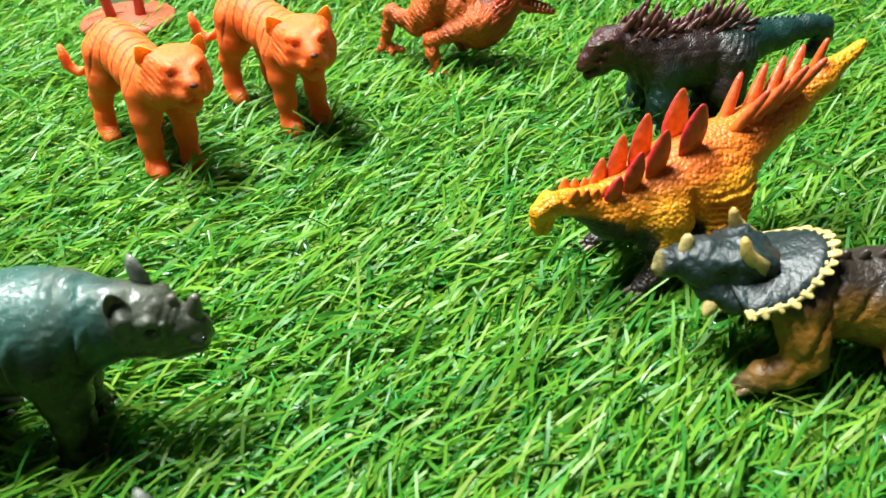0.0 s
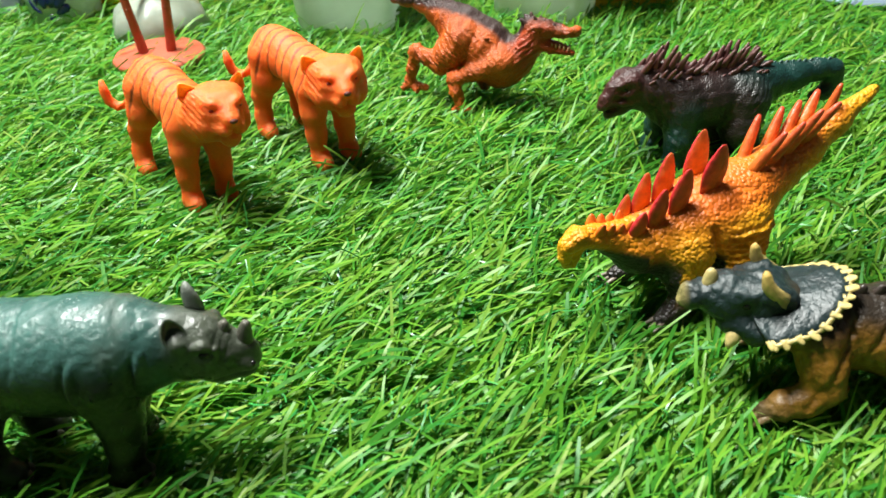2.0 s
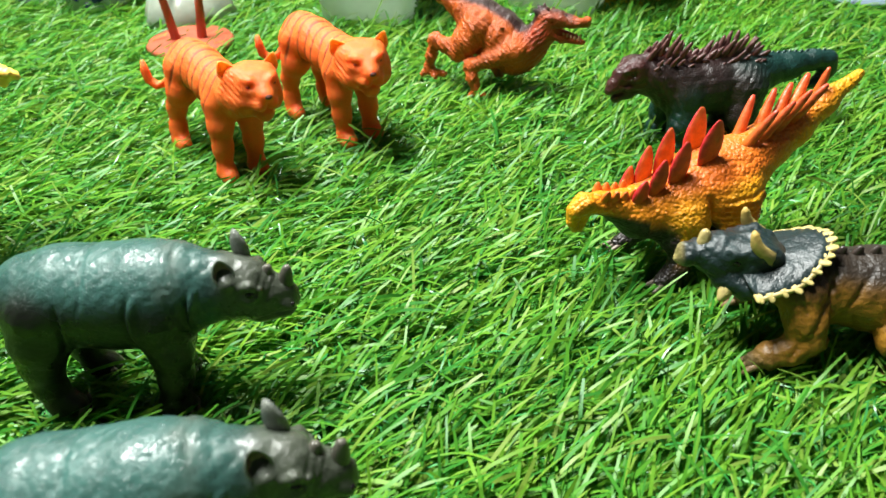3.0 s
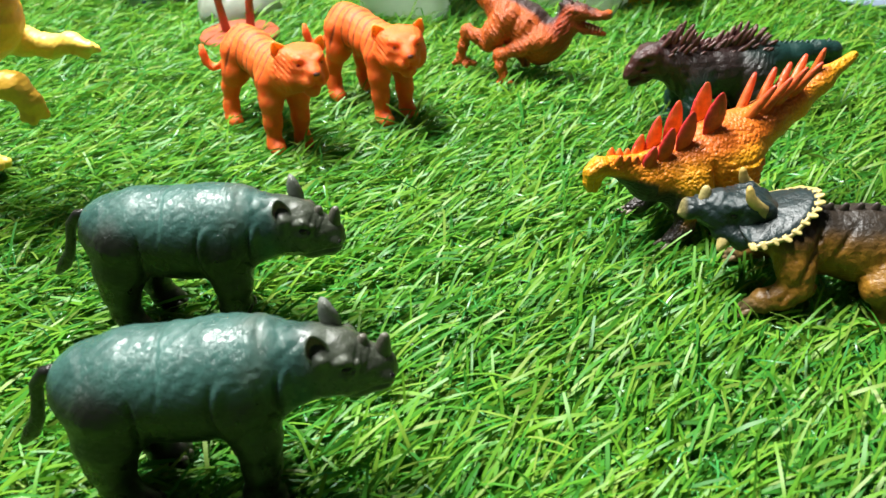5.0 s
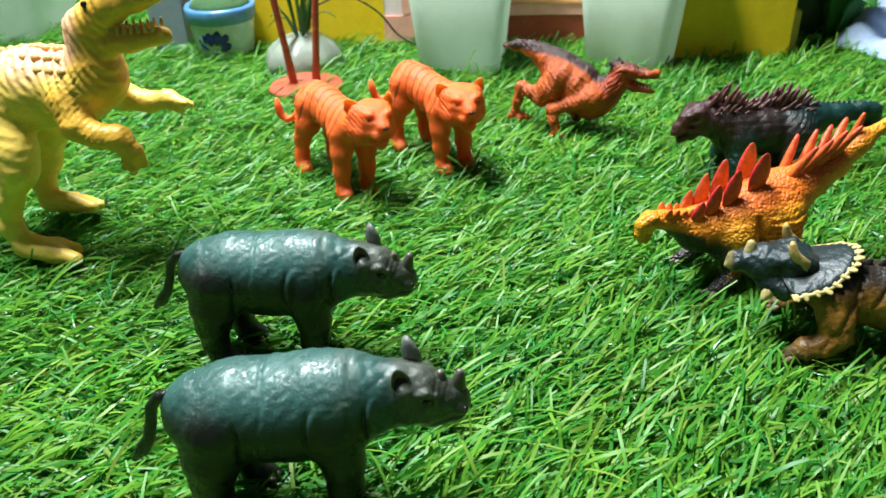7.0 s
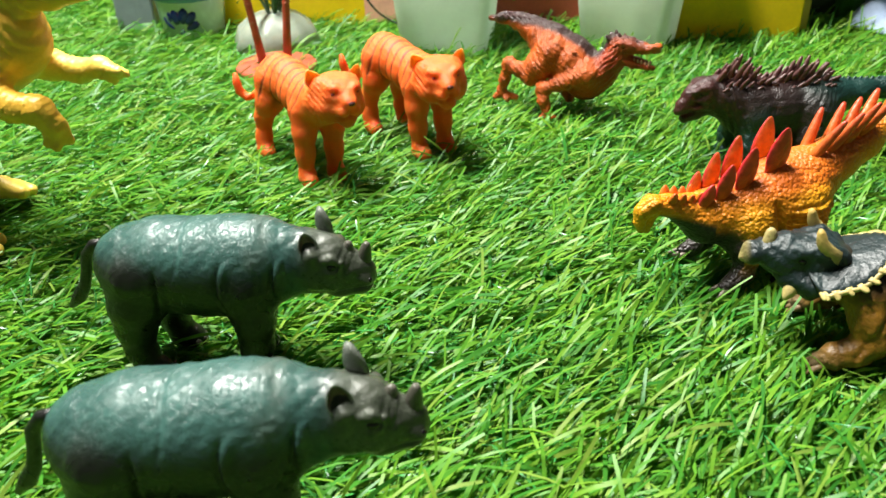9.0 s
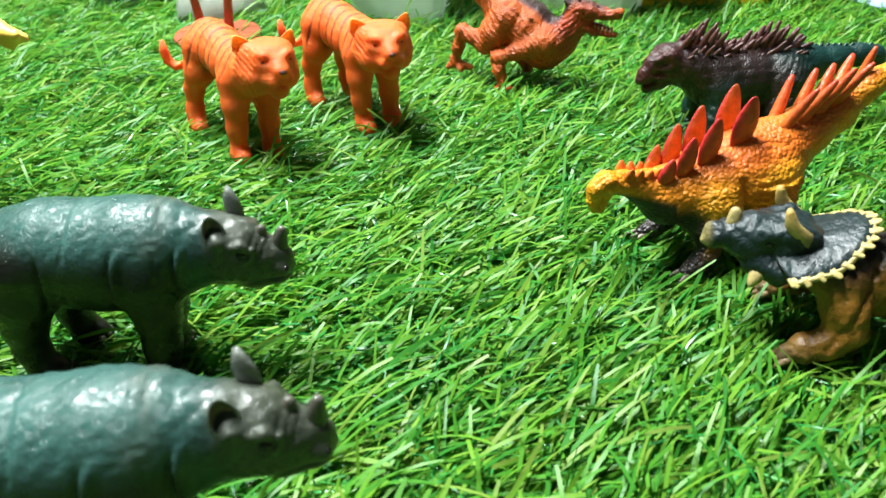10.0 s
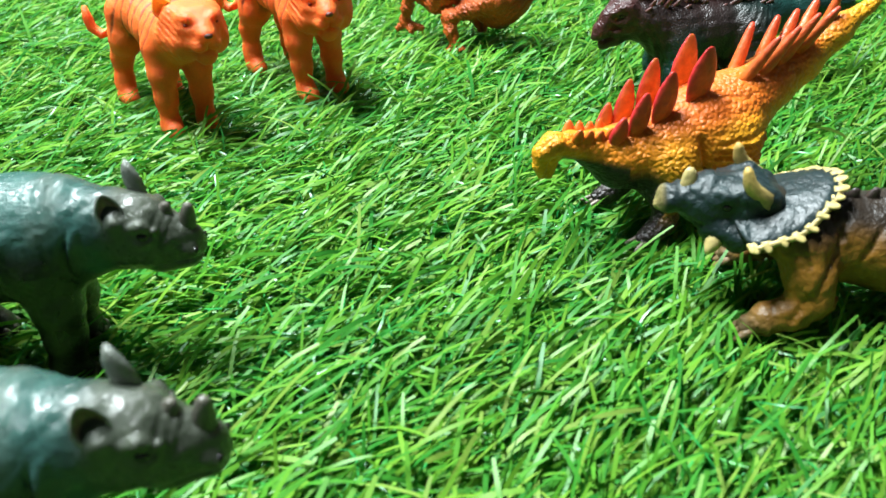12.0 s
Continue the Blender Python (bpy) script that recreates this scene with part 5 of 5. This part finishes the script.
def broad_leaf_plant(m):
    ob = thing("broad_leaf_plant", "dark green plastic plant with broad leaves", "plant", m)
    for base, tip, droop, w in (((0, 0, 2), (-14, -26, 70), 10, 15), ((0, 0, 2), (22, -14, 80), 8, 14), ((0, 4, 2), (-4, 14, 95), 6, 15), ((2, -2, 2), (8, -34, 40), 22, 12)):
        blade_leaf("leaf", base, tip, droop, w, ob)
    loft("stem", [(0, 0, -2), (0, 0, 30), (1, 0, 60)], [2, 1.8, 1.4], [2, 1.8, 1.4], (1, 0, 0), LEAF_GREEN, ob)
    return ob


broad_leaf_plant(pose(0.2300, 0.575, 0.005, 0, 0, 10))
def pebble(m):
    bm = bmesh.new()
    bmesh.ops.create_icosphere(bm, subdivisions=3, radius=1.0)
    for v in bm.verts:
        v.co = Vector((v.co.x * 0.030, v.co.y * 0.024, v.co.z * 0.020)) * (1 + 0.12 * noise.noise(v.co * 2))
    ob = tagged(part("stone", bm, STONE, None, "", True), "rounded pale speckled stone on the cloth", "stone")
    ob.matrix_world = m
    return ob


pebble(pose(0.325, 0.592, 0.062))


# ---------------------------------------------------------------- tube lamp
tube = thing("tube_lamp", "white tube lamp hanging on two cords", "lamp", pose(-0.40, 0.47, 1.30, 0, 0, -30))
GLOW = glow_material("lit_tube", 4.0)
box_part("fitting", (0.76, 0.05, 0.045), (0, 0, 0.02), WALL, tube, "", 0.004)
loft("tube", [(-365, 0, -14), (0, 0, -14), (365, 0, -14)], [11, 11, 11], [11, 11, 11], (0, 1, 0), GLOW, tube, "glowing tube", 12)
for x in (-200, 200):
    loft("cord", [(x, 0, 40), (x, 0, 600), (x, 0, 1200)], [2, 2, 2], [2, 2, 2], (1, 0, 0), BLACK_WIRE, tube, "", 6)


# ---------------------------------------------------------------- artificial grass
def turf(name, x0, x1, y0, y1, per_cm2, seed, wide=1.0, thatch=False):
    r = np.random.RandomState(seed)
    tufts = int((x1 - x0) * (y1 - y0) * 1e4 * per_cm2 / 9)
    tx, ty = r.uniform(x0, x1, tufts), r.uniform(y0, y1, tufts)
    drift = 0.55 * np.sin(tx * 9 + 2 * ty) + 0.4 * np.sin(ty * 13 - 5 * tx + 1) + r.normal(0, 0.35, tufts)
    n = tufts * 9
    rx = np.repeat(tx, 9) + r.normal(0, 0.0016, n)
    ry = np.repeat(ty, 9) + r.normal(0, 0.0016, n)
    ang = np.radians(29) + np.repeat(drift, 9) * 0.42 + r.normal(0, 0.46, n)
    flip = r.uniform(0, 1, n) < 0.10
    ang = np.where(flip, ang + np.pi + r.normal(0, 0.8, n), ang)
    length = r.normal(0.0225, 0.0052, n).clip(0.011, 0.034)
    width = r.normal(0.00078, 0.00015, n).clip(0.0004, 0.0012) * 0.68 * wide
    up = np.radians(r.normal(46, 12, n).clip(18, 75))
    bend = np.radians(r.normal(72, 20, n).clip(15, 120))
    twist = r.normal(0, 0.6, n)
    if thatch:
        ang = r.uniform(-np.pi, np.pi, n)
        length = r.normal(0.0165, 0.0035, n).clip(0.009, 0.024)
        width = np.full(n, 0.00032)
        up = np.radians(r.normal(70, 15, n))
        bend = np.radians(r.normal(150, 35, n))
    seg = 5
    cx, cy, cz = rx.copy(), ry.copy(), np.full(n, 0.005)
    V = np.zeros((n, (seg + 1) * 2, 3), np.float32)
    mids = np.zeros((n, seg + 1, 3))
    for i in range(seg + 1):
        f = i / seg
        el = up - bend * f
        a = ang + (2.6 if thatch else 0.25) * np.sin(twist * 3) * f
        if i:
            cx = cx + np.cos(el) * np.cos(a) * length / seg
            cy = cy + np.cos(el) * np.sin(a) * length / seg
            cz = np.maximum(cz + np.sin(el) * length / seg, 0.0062)
        tw = twist * (0.4 + 0.8 * f)
        sx, sy = -np.sin(a) * np.cos(tw), np.cos(a) * np.cos(tw)
        sz = np.sin(tw)
        w = width * (1.0 if i < seg - 1 else (0.98 if i < seg else 0.72))
        for k, sgn in ((0, -1), (1, 1)):
            V[:, 2 * i + k, 0] = cx + sgn * w * sx
            V[:, 2 * i + k, 1] = cy + sgn * w * sy
            V[:, 2 * i + k, 2] = cz + sgn * w * sz + 0.0004
        mids[:, i] = np.stack([cx, cy, cz], 1)
    keep = np.ones(n, bool)
    for strands, m in FIGURES:
        allp = np.concatenate([s[0] for s in strands])
        inv = np.array(m.inverted())
        L = (mids @ inv[:3, :3].T + inv[:3, 3]) * 1000
        lo, hi = (allp[:, :3] - allp[:, 3:]).min(0), (allp[:, :3] + allp[:, 3:]).max(0)
        near = ((L > lo) & (L < hi)).all(2)
        idx = np.argwhere(near)
        if len(idx):
            d = field(L[near], strands)
            keep[idx[d < 0.9][:, 0]] = False
    V = V[keep]
    n = len(V)
    base = (np.arange(n) * (seg + 1) * 2)[:, None, None]
    quad = np.array([(2 * i, 2 * i + 1, 2 * i + 3, 2 * i + 2) for i in range(seg)])[None] + base
    me = bpy.data.meshes.new(name)
    me.vertices.add(n * (seg + 1) * 2)
    me.vertices.foreach_set("co", V.ravel())
    me.loops.add(n * seg * 4)
    me.loops.foreach_set("vertex_index", quad.ravel().astype(np.int32))
    me.polygons.add(n * seg)
    me.polygons.foreach_set("loop_start", np.arange(0, n * seg * 4, 4, dtype=np.int32))
    me.polygons.foreach_set("use_smooth", np.ones(n * seg, bool))
    me.materials.append(THATCH if thatch else GRASS)
    me.update(calc_edges=True)
    return tagged(new(name, me), "bright green artificial grass blades of the mat", "artificial grass", "", "stuff")


turf("turf_under_fibres", -0.30, 0.26, 0.04, 0.36, 26, 11, 1.0, True)
turf("turf_under_fibres", -0.46, 0.34, 0.36, 0.60, 9, 12, 1.0, True)
turf("turf_blades", -0.30, 0.26, 0.04, 0.36, 56, 1)
turf("turf_blades", -0.46, 0.34, 0.36, 0.72, 30, 2, 1.0)
turf("turf_blades", -0.63, -0.46, 0.36, 0.79, 9, 3, 1.3)
turf("turf_blades", -0.46, -0.30, 0.04, 0.36, 12, 4, 1.2)
turf("turf_blades", -0.63, -0.46, 0.04, 0.36, 6, 7, 1.3)
turf("turf_blades", -0.46, 0.45, 0.72, 0.79, 7, 8, 1.3)
turf("turf_blades", 0.34, 0.45, 0.36, 0.72, 7, 9, 1.3)
turf("turf_blades", 0.26, 0.45, 0.04, 0.36, 8, 5, 1.2)
turf("turf_blades", -0.63, 0.45, -0.25, 0.04, 6, 6, 1.3)
